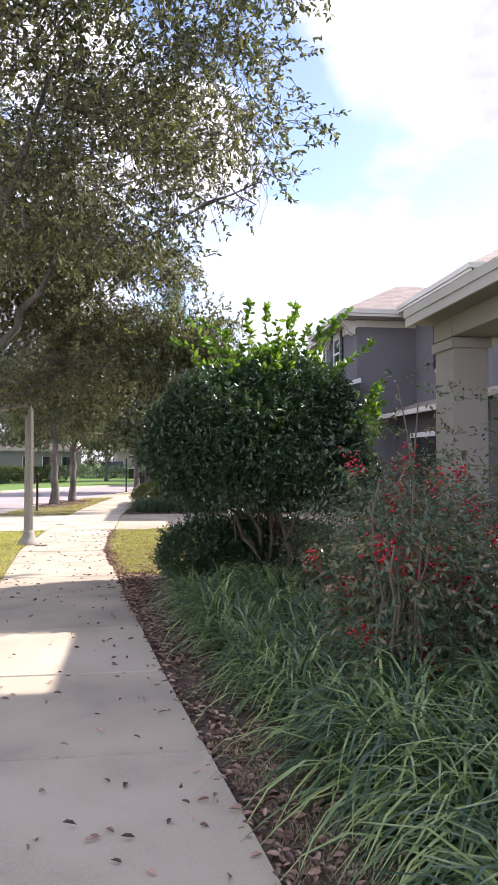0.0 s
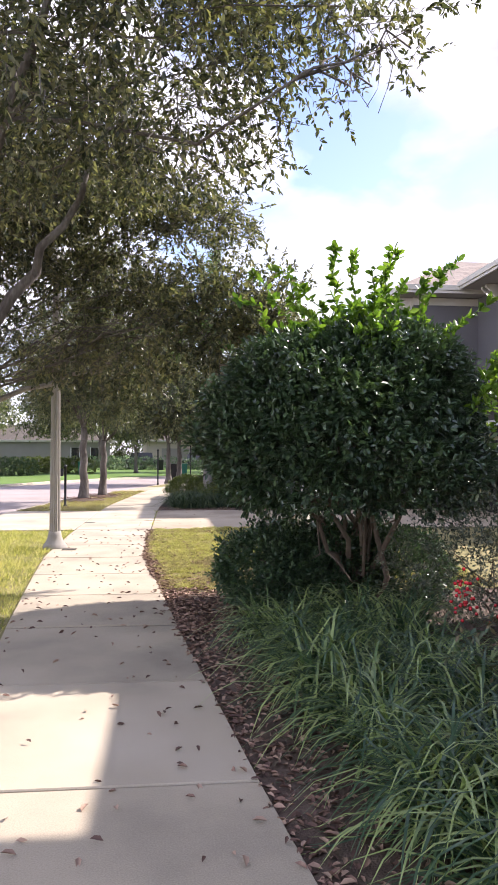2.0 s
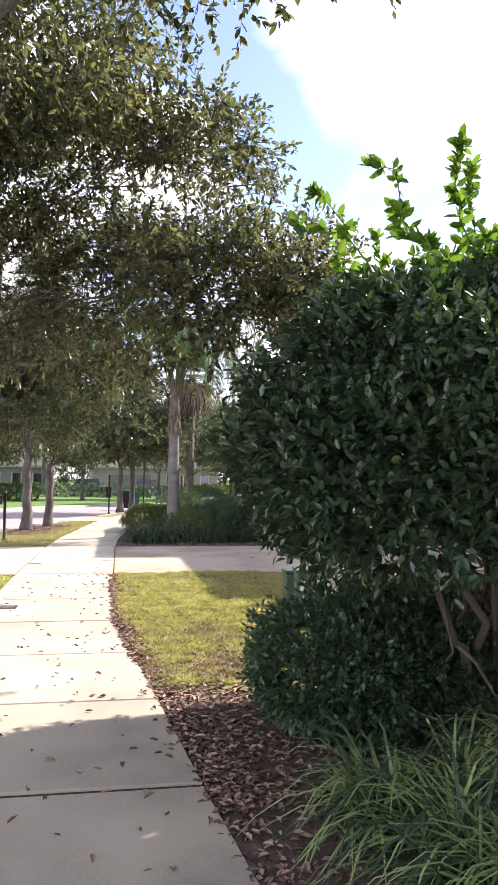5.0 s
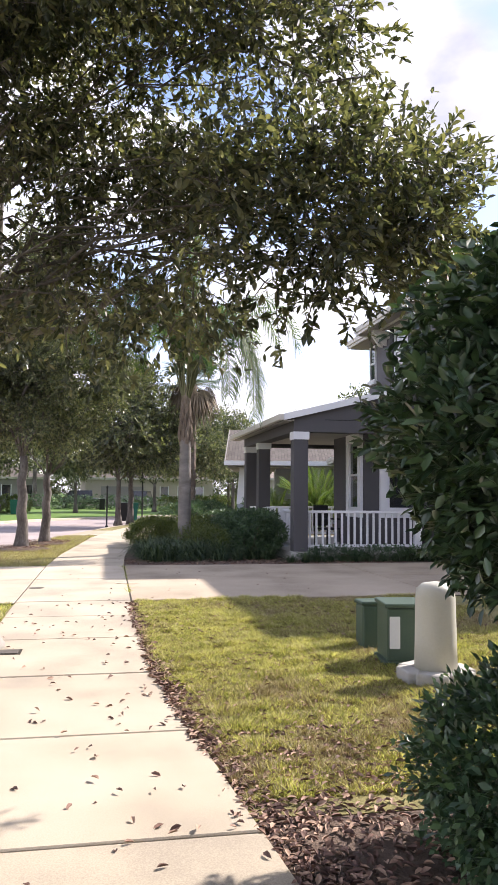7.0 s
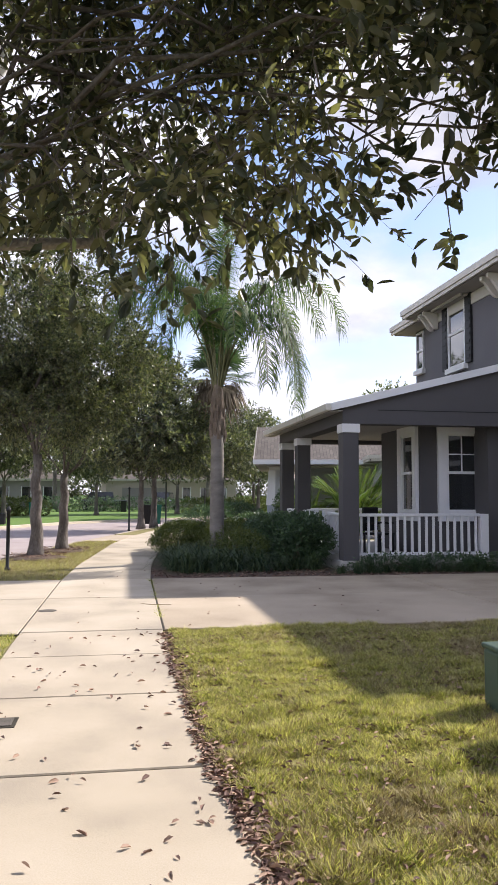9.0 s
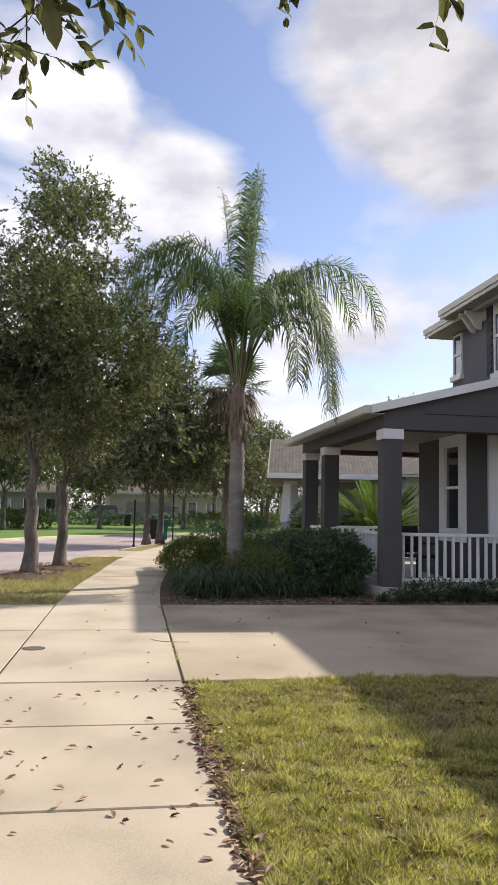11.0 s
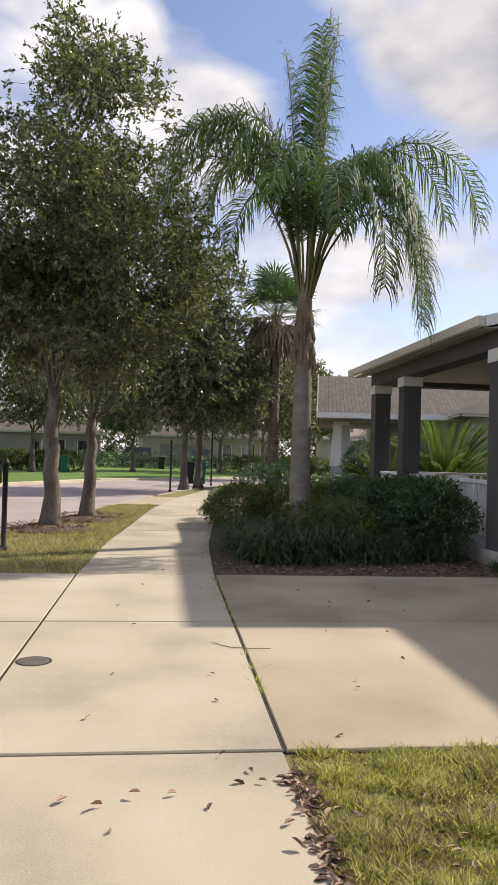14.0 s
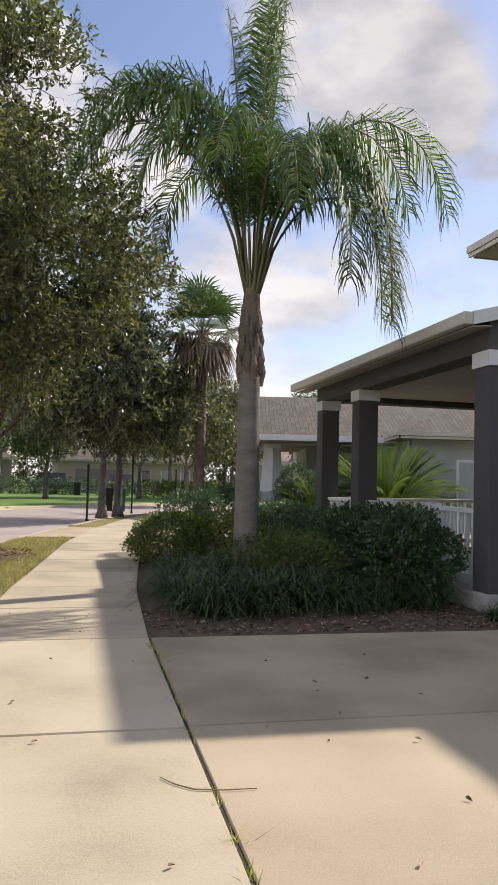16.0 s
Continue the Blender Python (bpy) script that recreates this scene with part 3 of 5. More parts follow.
                bx("slat", min(a, c) + 0.04, max(a, c) - 0.04, -0.075, -0.06, z - 0.04, z + 0.03, M_BLACK, sh)
    return win


def bracket(parent, x, y, z):
    """A scrolled eave bracket, its foot on the wall at x, reaching out to -x."""
    bm_ = bmesh.new()
    prof = [(0, 0), (-0.40, 0), (-0.40, -0.09), (-0.33, -0.12), (-0.25, -0.22), (-0.14, -0.38), (-0.08, -0.43), (0, -0.45)]
    a = [bm_.verts.new((x + u, y - 0.05, z + w)) for u, w in prof]
    c = [bm_.verts.new((x + u, y + 0.05, z + w)) for u, w in prof]
    k = len(prof)
    bm_.faces.new(a)
    bm_.faces.new(c[::-1])
    for i in range(k):
        bm_.faces.new((a[i], a[(i + 1) % k], c[(i + 1) % k], c[i]))
    bmesh.ops.recalc_face_normals(bm_, faces=bm_.faces)
    return part("bracket", bm_, M_TRIM, parent, "cream scrolled eave bracket")


def hip_roof(parent, x0, x1, y0, y1, z, rise, material, run=None):
    """A hip roof over an eave rectangle, with fascia boards and a soffit."""
    bm_ = bmesh.new()
    w, d = x1 - x0, y1 - y0
    r = run or min(w, d) / 2
    if w > d:
        a, c = (x0 + r, (y0 + y1) / 2), (x1 - r, (y0 + y1) / 2)
    else:
        a, c = ((x0 + x1) / 2, y0 + r), ((x0 + x1) / 2, y1 - r)
    A, C = bm_.verts.new((*a, z + rise)), bm_.verts.new((*c, z + rise))
    p = [bm_.verts.new(v) for v in ((x0, y0, z), (x1, y0, z), (x1, y1, z), (x0, y1, z))]
    q = [bm_.verts.new((v.co.x, v.co.y, z - 0.03)) for v in p]
    if w > d:
        bm_.faces.new((p[0], p[1], C, A)), bm_.faces.new((p[1], p[2], C)), bm_.faces.new((p[2], p[3], A, C)), bm_.faces.new((p[3], p[0], A))
    else:
        bm_.faces.new((p[0], p[1], A)), bm_.faces.new((p[1], p[2], C, A)), bm_.faces.new((p[2], p[3], C)), bm_.faces.new((p[3], p[0], A, C))
    for i in range(4):
        bm_.faces.new((q[i], q[(i + 1) % 4], p[(i + 1) % 4], p[i]))
    bm_.faces.new(q[::-1])
    bmesh.ops.recalc_face_normals(bm_, faces=bm_.faces)
    roof = part("roof", bm_, material, parent, "hipped shingle roof")
    for i, (a0, a1, b0, b1) in enumerate(((x0 - 0.09, x0 + 0.02, y0 - 0.09, y1 + 0.09), (x0 + 0.02, x1, y0 - 0.09, y0 + 0.02), (x0 + 0.02, x1, y1 - 0.02, y1 + 0.09))):
        boxed("gutter", a0, a1, b0, b1, z - 0.15, z - 0.005, M_TRIM, roof, "cream gutter")
        boxed("fascia", a0 + 0.03, a1 - 0.03, b0 + 0.03, b1 - 0.03, z - 0.24, z - 0.16, M_TRIM, roof)
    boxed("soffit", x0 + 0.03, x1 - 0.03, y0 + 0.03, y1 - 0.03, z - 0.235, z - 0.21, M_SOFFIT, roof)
    return roof


def railing(parent, p, q, z0, top=0.92):
    """A white baluster railing from p to q (x, y)."""
    d = Vector((q[0] - p[0], q[1] - p[1], 0))
    ln = d.length
    rot = math.degrees(math.atan2(d.y, d.x))
    rail = empty("railing", p[0], p[1], z0, "", "", rz=rot)
    rail.parent = parent
    rail["label"] = "white painted baluster railing"
    boxed("top_rail", 0, ln, -0.045, 0.045, top - 0.06, top, M_WHITE, rail, bevel=0.01)
    boxed("bottom_rail", 0, ln, -0.03, 0.03, 0.08, 0.14, M_WHITE, rail)
    n = max(2, round(ln / 0.155))
    me = None
    for i in range(n):
        x = (i + 0.5) * ln / n
        if me is None:
            ob = boxed("baluster", -0.022, 0.022, -0.022, 0.022, 0.14, top - 0.06, M_WHITE, rail)
            me = ob.data
        else:
            ob = new("baluster", me)
            ob.parent = rail
        ob.location = (x, 0, 0)
    return rail


def grey_house():
    h = empty("house", 6.99, 24.1, 0, "two-storey dark grey stucco house with a deep porch", "house")
    h.matrix_world = Matrix()
    g = lambda *a, **k: boxed(*a, parent=h, **k)
    # upper body, lower front and side
    g("wall", 6.99, 15.5, 24.1, 28.25, 0.0, 6.25, material=M_GREY)
    g("wall", 7.3, 15.4, 28.25, 30.1, 0.0, 6.24, material=M_GREY)
    g("wall", 9.0, 15.3, 18.5, 24.09, 0.0, 6.36, material=M_GREY)
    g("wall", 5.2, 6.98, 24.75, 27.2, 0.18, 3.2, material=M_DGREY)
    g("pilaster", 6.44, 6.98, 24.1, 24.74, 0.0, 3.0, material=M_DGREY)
    g("porch_floor", 3.1, 6.98, 23.66, 30.1, -0.02, 0.17, material=M_PAD, label="concrete porch floor")
    # porch posts with white caps and plinths
    for y in (23.71, 27.66, 29.52):
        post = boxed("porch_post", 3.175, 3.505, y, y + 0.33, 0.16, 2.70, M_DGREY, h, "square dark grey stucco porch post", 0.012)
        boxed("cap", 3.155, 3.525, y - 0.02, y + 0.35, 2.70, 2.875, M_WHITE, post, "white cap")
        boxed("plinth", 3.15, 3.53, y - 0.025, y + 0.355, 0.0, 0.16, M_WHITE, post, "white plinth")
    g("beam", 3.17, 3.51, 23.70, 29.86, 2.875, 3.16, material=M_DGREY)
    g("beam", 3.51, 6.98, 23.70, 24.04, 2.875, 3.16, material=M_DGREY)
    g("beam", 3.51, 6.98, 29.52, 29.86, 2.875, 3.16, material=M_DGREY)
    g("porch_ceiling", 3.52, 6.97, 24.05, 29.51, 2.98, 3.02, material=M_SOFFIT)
    x0, y0, y1, z0, sl = 2.92, 23.65, 30.45, 3.26, 0.249
    top = lambda x: z0 + sl * (x - x0)
    bm_ = bmesh.new()
    ring = [(3.18, 3.16), (6.98, 3.16), (6.98, top(6.98) - 0.12), (3.18, top(3.18) - 0.12)]
    lo = [bm_.verts.new((x, 23.72, z)) for x, z in ring]
    hi = [bm_.verts.new((x, 23.96, z)) for x, z in ring]
    bm_.faces.new(lo), bm_.faces.new(hi[::-1])
    for i in range(4):
        bm_.faces.new((lo[i], lo[(i + 1) % 4], hi[(i + 1) % 4], hi[i]))
    bmesh.ops.recalc_face_normals(bm_, faces=bm_.faces)
    part("gable_infill", bm_, M_DGREY, h)
    # thin black strip drawn as the shadow line between beam and gable infill
    boxed("shadow_strip", 3.9, 6.97, 23.694, 23.699, 3.150, 3.166, M_BLACK, h)
    # porch roof
    roof = part("porch_roof", slab_between(bmesh.new(), [(x0, y0, top(x0)), (6.98, y0, top(6.98)), (6.98, y1, top(6.98)), (x0, y1, top(x0))], 0.10), M_SHING, h, "low shingle porch roof")
    part("rake_board", slab_between(bmesh.new(), [(x0, y0 - 0.04, top(x0) + 0.012), (6.98, y0 - 0.04, top(6.98) + 0.012), (6.98, y0 - 0.002, top(6.98) + 0.012), (x0, y0 - 0.002, top(x0) + 0.012)], 0.15), M_WHITE, roof, "white rake board")
    boxed("gutter", x0 - 0.12, x0 - 0.002, y0 - 0.04, y1, top(x0) - 0.14, top(x0) + 0.005, M_TRIM, roof, "cream gutter", 0.02)
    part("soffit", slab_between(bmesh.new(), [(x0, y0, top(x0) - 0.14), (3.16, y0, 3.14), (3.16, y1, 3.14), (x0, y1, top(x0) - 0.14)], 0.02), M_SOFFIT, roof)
    # railings and box newels
    for y in (25.35, 26.75):
        boxed("newel", 3.24, 3.46, y, y + 0.22, 0.17, 1.12, M_WHITE, h, "white boxed newel")
    boxed("newel", 6.14, 6.30, 23.84, 24.0, 0.17, 1.08, M_WHITE, h, "white boxed newel")
    railing(h, (3.53, 23.92), (6.13, 23.92), 0.17)
    railing(h, (3.34, 24.07), (3.34, 25.34), 0.17)
    railing(h, (3.34, 26.98), (3.34, 27.64), 0.17)
    railing(h, (3.34, 28.02), (3.34, 29.5), 0.17)
    railing(h, (3.53, 29.68), (6.9, 29.68), 0.17)
    # windows
    window(h, 5.2, 25.37, 1.95, 0.60, 1.60, "x", 0.2, grid=False)
    window(h, 6.15, 24.75, 1.95, 0.62, 1.60, "y", 0.2)
    window(h, 6.99, 26.62, 5.48, 0.88, 1.62, "x", 0, True, grid=False)
    window(h, 7.3, 29.72, 5.6, 0.42, 1.0, "x", 0, grid=False)
    window(h, 9.0, 21.6, 5.15, 0.85, 1.35, "x", 0, True)
    door = boxed("front_door", 6.93, 6.988, 27.35, 28.05, 0.18, 2.3, M_WHITE, h, "white front door")
    for i in range(3):
        boxed("door_panel", 6.915, 6.928, 27.45, 27.95, 0.32 + 0.64 * i, 0.86 + 0.64 * i, M_WHITE, door)
    # roofs
    hip_roof(h, 6.44, 16.0, 23.5, 28.75, 6.50, 1.4, M_SHING2)
    hip_roof(h, 6.78, 15.9, 25.95, 30.55, 6.45, 1.25, M_SHING2)
    hip_roof(h, 8.2, 16.0, 18.0, 23.38, 6.6, 1.5, M_SHING2)
    g("frieze", 6.95, 6.988, 24.1, 28.25, 5.98, 6.24, material=M_TRIM)
    g("frieze", 6.95, 8.99, 24.06, 24.098, 6.02, 6.24, material=M_TRIM)
    for y in (24.2, 24.5, 27.75, 28.05):
        bracket(h, 6.95, y, 6.24)
    for y in (22.6, 22.9, 19.0, 19.3):
        bracket(h, 9.0, y, 6.35)
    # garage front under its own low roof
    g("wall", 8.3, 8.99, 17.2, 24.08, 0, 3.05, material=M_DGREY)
    part("garage_roof", slab_between(bmesh.new(), [(7.75, 16.8, 3.08), (8.99, 16.8, 3.52), (8.99, 24.05, 3.52), (7.75, 24.05, 3.08)], 0.09), M_SHING2, h, "low shingle roof over the garage")
    g("gutter", 7.63, 7.74, 16.8, 24.05, 2.95, 3.09, material=M_TRIM)
    g("garage_trim", 8.24, 8.298, 17.6, 22.6, 0, 2.45, material=M_WHITE)
    door = g("garage_door", 8.2, 8.238, 17.75, 22.45, 0.01, 2.3, material=M_DARK, label="dark panelled garage door")
    for i in range(4):
        for j in range(6):
            boxed("panel", 8.185, 8.198, 17.8 + j * 0.77, 18.45 + j * 0.77, 0.08 + i * 0.56, 0.56 + i * 0.56, M_DARK, door)
    return h


grey_house()


BX0, BY0 = 3.85, 8.98


def beige_house():
    h = empty("house", 0, 0, 0, "beige stucco house with a broad square porch pillar", "house")
    pil = boxed("pillar", BX0, BX0 + 0.46, BY0, BY0 + 0.6, -0.03, 3.12, M_BEIGE, h, "broad beige stucco pillar", 0.015)
    boxed("cap", BX0 - 0.035, BX0 + 0.495, BY0 - 0.035, BY0 + 0.635, 2.98, 3.10, M_BEIGE, pil, "moulded stucco cap")
    boxed("beam", BX0 - 0.02, BX0 + 2.0, BY0 + 0.02, BY0 + 0.58, 3.12, 3.42, M_BEIGE, h)
    boxed("beam", BX0 - 0.02, BX0 + 0.44, BY0 - 7, BY0 + 0.01, 3.12, 3.42, M_BEIGE, h)
    pil = boxed("pillar", BX0, BX0 + 0.46, BY0 - 5.6, BY0 - 5.0, -0.03, 3.12, M_BEIGE, h, "broad beige stucco pillar", 0.015)
    sl, a, zz, y0, y1 = 0.36, BX0 - 0.36, 3.56, BY0 - 7.5, BY0 + 0.66
    up = lambda x: zz + sl * (x - a)
    roof = part("porch_roof", slab_between(bmesh.new(), [(a, y0, zz), (a + 3, y0, up(a + 3)), (a + 3, y1, up(a + 3)), (a, y1, zz)], 0.1), M_SHING, h, "brown shingle porch roof")
    boxed("fascia", a - 0.04, a - 0.002, y0, y1 + 0.04, zz - 0.10, zz + 0.01, M_TRIM, roof, "pale fascia board")
    boxed("lower_fascia", a - 0.025, a + 0.01, y0, y1 + 0.02, zz - 0.22, zz - 0.102, M_TRIM, roof, "pale fascia board")
    part("rake_board", slab_between(bmesh.new(), [(a, y1 + 0.002, zz + 0.012), (a + 3, y1 + 0.002, up(a + 3) + 0.012), (a + 3, y1 + 0.04, up(a + 3) + 0.012), (a, y1 + 0.04, zz + 0.012)], 0.2), M_TRIM, roof, "pale rake board")
    boxed("wall", BX0 + 1.9, BX0 + 9, BY0 - 9, BY0 + 0.6, -0.03, 4.4, M_BEIGE, h)
    # unseen upper storey and roof, added to cast shade on the near pavement
    boxed("wall", BX0 + 1.5, BX0 + 9, BY0 - 9, BY0 - 1.4, 4.41, 5.85, M_BEIGE, h)
    hip_roof(h, BX0 + 0.8, BX0 + 9.5, BY0 - 9.5, BY0 - 0.85, 6.05, 1.9, M_SHING)
    boxed("soffit", a + 0.012, BX0 + 1.89, y0, y1, zz - 0.19, zz - 0.15, M_SOFFIT, h)
    window(h, BX0 + 1.9, BY0 - 1.2, 1.6, 0.9, 1.6, "x", 0.1)
    return h


beige_house()


def neighbour_house():
    h = empty("house", 4.6, 41.6, 0, "single-storey pale grey house with a brown shingle roof", "house")
    h.matrix_world = pose(4.85, 41.6, 0, 0, 0, -12) @ pose(-4.6, -41.6, 0)
    boxed("wall", 9.5, 20, 39.5, 52, 0, 2.9, M_LGREY, h)
    boxed("wall", 6.6, 10.19, 44.8, 52, 0, 2.88, M_LGREY, h)
    for x, y in ((4.85, 42.0),):
        post = part("porch_post", lathe(bmesh.new(), [(0.42, 1.0), (0.30, 2.55)], 4, x + 0.3, y + 0.3), M_WHITE, h, "tapered white porch post")
        boxed("base", x - 0.06, x + 0.66, y - 0.06, y + 0.66, 0, 1.0, M_LGREY, post, "pale grey base")
        boxed("cap", x + 0.02, x + 0.58, y + 0.02, y + 0.58, 2.55, 2.68, M_WHITE, post)
    boxed("beam", 4.8, 10.19, 42.1, 42.6, 2.68, 2.95, M_TRIM, h)
    boxed("beam", 4.9, 5.4, 42.61, 48, 2.68, 2.95, M_TRIM, h)
    for (ya, za), (yb, zb) in (((41.1, 2.95), (45.6, 4.75)), ((50.1, 2.95), (45.6, 4.75))):
        part("roof", slab_between(bmesh.new(), [(4.25, ya, za), (15.0, ya, za), (15.0, yb, zb), (4.25, yb, zb)], 0.1), M_SHING, h, "brown shingle gable roof")
        part("rake_board", slab_between(bmesh.new(), [(4.2, ya, za + 0.012), (4.248, ya, za + 0.012), (4.248, yb, zb + 0.012), (4.2, yb, zb + 0.012)], 0.12), M_SOFFIT, h)
    boxed("fascia", 4.2, 15, 41.0, 41.098, 2.76, 2.96, M_WHITE, h, "white fascia")
    boxed("soffit", 4.3, 15, 41.1, 50.0, 2.72, 2.75, M_SOFFIT, h)
    hip_roof(h, 8.95, 20.5, 39.0, 47, 3.05, 1.9, M_SHING)
    d = boxed("door", 11.0, 11.9, 39.44, 39.497, 0.02, 2.1, M_LGREY, h, "pale side door with white trim")
    boxed("trim", 10.9, 10.99, 39.42, 39.497, 0, 2.2, M_WHITE, d)
    boxed("trim", 11.91, 12.0, 39.42, 39.497, 0, 2.2, M_WHITE, d)
    boxed("trim", 10.99, 11.91, 39.42, 39.497, 2.11, 2.2, M_WHITE, d)
    return h


neighbour_house()


def far_house(x, y, w, d, hgt, rz, wall, roofm, label):
    h = empty("house", x, y, 0, label, "house", "houses across the street", rz)
    boxed("wall", -w / 2, w / 2, -d / 2, d / 2, -0.1, hgt, wall, h)
    hip_roof(h, -w / 2 - 0.5, w / 2 + 0.5, -d / 2 - 0.5, d / 2 + 0.5, hgt + 0.1, 1.9, roofm)
    boxed("garage_door", -w * 0.38, -w * 0.05, -d / 2 - 0.05, -d / 2 - 0.003, -0.03, 2.2, M_FARGREY, h, "wide panelled garage door")
    for u in (0.08, 0.22, 0.36):
        win = boxed("window", u * w, u * w + 0.9, -d / 2 - 0.04, -d / 2 - 0.003, 0.8, 2.2, M_GLASS, h)
        boxed("frame", u * w - 0.08, u * w, -d / 2 - 0.06, -d / 2 - 0.003, 0.72, 2.28, M_WHITE, win)
        boxed("frame", u * w + 0.9, u * w + 0.98, -d / 2 - 0.06, -d / 2 - 0.003, 0.72, 2.28, M_WHITE, win)
    return h


far_house(-16, 96, 16, 9, 3.0, 10, M_FARGREY, M_SHING, "low grey house with a dark shingle roof across the street")
far_house(4, 101, 15, 9, 3.1, 5, M_FARWALL, M_SHING, "cream stucco house across the street")
far_house(24, 97, 15, 9, 3.2, -8, M_FARWALL, M_SHING2, "beige stucco house across the bend")
far_house(-40, 72, 16, 9, 3.0, 35, M_FARWALL, M_SHING, "pale stucco house across the street")
far_house(46, 84, 16, 9, 3.0, -25, M_FARWALL, M_SHING2, "cream house beyond the bend")
far_house(-30, 26, 9, 16, 3.0, 0, M_FARWALL, M_SHING, "cream house across the street")
far_house(-30, 2, 9, 16, 3.0, 0, M_FARGREY, M_SHING, "grey house across the street")

# ---- trees ----


def oak(name, seed, x, y, trunk_h, trunk_r, lobes, n_twigs, per, twig, leaf, leafm, label, group="", shape=LEAF6, gap=-0.25, limbs=None, lean=(0, 0), boughm=M_SUNBARK, slim=1.0):
    """A live oak: flared trunk, forked limbs to each lobe, twigs in the lobes and leaves along them. Lobes are relative to the foot."""
    rng = np.random.default_rng(seed)
    t = empty(name, x, y, -0.02, label, "tree", group)
    b = bmesh.new()
    top = (lean[0], lean[1], trunk_h)
    pts = branch_path(rng, (0, 0, -0.05), top, 0, 0.06, 7)
    tube(b, pts, [trunk_r * (1.55 if i == 0 else 1.12 if i == 1 else 1.0 - 0.05 * i) for i in range(8)], 12)
    trunk = part("trunk", b, M_BARK, t, "furrowed grey-brown trunk", True)
    ends = []
    for i, l in enumerate(lobes):
        b = bmesh.new()
        c = np.array(l[:3])
        s = np.array(top) * (0.9 + 0.1 * rng.uniform())
        p = branch_path(rng, tuple(s), tuple(c), 0.08, 0.25, 7)
        r0 = trunk_r * rng.uniform(0.16, 0.28) * slim
        tube(b, p, [r0 * (1 - 0.115 * k) for k in range(8)], 8)
        for j in range(4):
            d = rng.normal(size=3)
            d /= np.linalg.norm(d)
            e = c + d * np.array(l[3:]) * rng.uniform(0.6, 0.9)
            q0 = p[int(rng.integers(2, 8))]
            q = branch_path(rng, q0, tuple(e), 0.06, 0.3, 5)
            r1 = r0 * rng.uniform(0.22, 0.42)
            tube(b, q, [max(0.006, r1 * (1 - 0.16 * k)) for k in range(6)], 6)
            for _ in range(4):
                d2 = rng.normal(size=3)
                d2 /= np.linalg.norm(d2)
                f = np.array(q[int(rng.integers(2, 6))])
                tube(b, branch_path(rng, tuple(f), tuple(f + d2 * rng.uniform(0.2, 0.4)), 0, 0.3, 3), [r1 * 0.3, r1 * 0.22, r1 * 0.15, 0.003], 5)
        part("limb", b, M_BARK, t, "", True)
    for pts_, r0, r1 in limbs or ():
        b = bmesh.new()
        q = [(Vector(pts_[i]) * (1 - f) + Vector(pts_[i + 1]) * f) + Vector(rng.normal(size=3)) * 0.035 for i in range(len(pts_) - 1) for f in (0, 0.34, 0.67)] + [Vector(pts_[-1])]
        tube(b, q, [r0 + (r1 - r0) * i / (len(q) - 1) for i in range(len(q))], 10)
        part("bough", b, boughm, t, "thick grey bough", True)
    p, d = in_lobes(rng, lobes, n_twigs, 0.35, gap, 2.6, seed)
    dirs = d * 0.6 + rng.normal(size=d.shape) * 0.6
    dirs[:, 2] -= 0.12
    dirs /= np.linalg.norm(dirs, axis=1, keepdims=True)
    sp, mt = twig_spots(rng, p, dirs, per, twig)
    part("crown", leaf_cloud("crown", rng, sp, mt, leaf, leaf * 0.43, shape), leafm, t, "small leathery dark green leaves")
    # bare twig wood
    m = len(p)
    tip = p + dirs * twig
    sidev = np.cross(dirs, rng.normal(size=dirs.shape))
    sidev /= np.linalg.norm(sidev, axis=1, keepdims=True) + 1e-9
    w = 0.004 if twig < 0.5 else 0.008
    v = np.stack([p - dirs * twig * 0.3 + sidev * w, p - dirs * twig * 0.3 - sidev * w, tip], 1).reshape(-1, 3)
    part("brushwood", arrays("brushwood", v, np.arange(3 * m).reshape(-1, 3)), M_BARK, t)
    return t


# the two oaks whose boughs reach over the pavement
oak("oak_tree", 11, -3.7, 7.6, 2.3, 0.17,
    [(2.2, -0.7, 4.5, 1.5, 1.6, 1.1), (3.4, -0.3, 4.3, 1.1, 1.2, 0.75), (4.45, -0.4, 5.0, 0.95, 1.1, 0.9), (2.8, 1.3, 5.0, 1.5, 1.4, 1.1), (0.6, 0.4, 5.7, 2.0, 2.2, 1.7), (1.8, -1.6, 5.8, 1.8, 1.8, 1.4), (-1.0, -0.6, 4.8, 1.8, 2, 1.5), (3.8, 0.8, 6.1, 1.4, 1.4, 1.0), (1.2, 1.9, 4.2, 1.3, 1.0, 0.7), (2.9, -1.9, 6.3, 1.6, 1.5, 1.2), (4.6, -1.2, 6.4, 1.0, 1.2, 0.9), (4.75, -0.75, 4.15, 0.3, 0.3, 0.25)],
    14500, 13, 0.32, 0.056, M_OAKLEAF, "spreading live oak reaching over the pavement", "roadside oaks", gap=-0.30,
    limbs=[([(0, 0, 1.6), (1.1, 0.2, 2.0), (2.0, 0.4, 2.5), (2.5, 0.4, 3.1), (2.8, 0.3, 3.7)], 0.08, 0.02), ([(1.1, 0.2, 2.0), (1.9, -0.2, 2.9), (2.5, -0.6, 3.9), (2.9, -1.0, 4.9)], 0.05, 0.02)], boughm=M_BARK, slim=0.6)
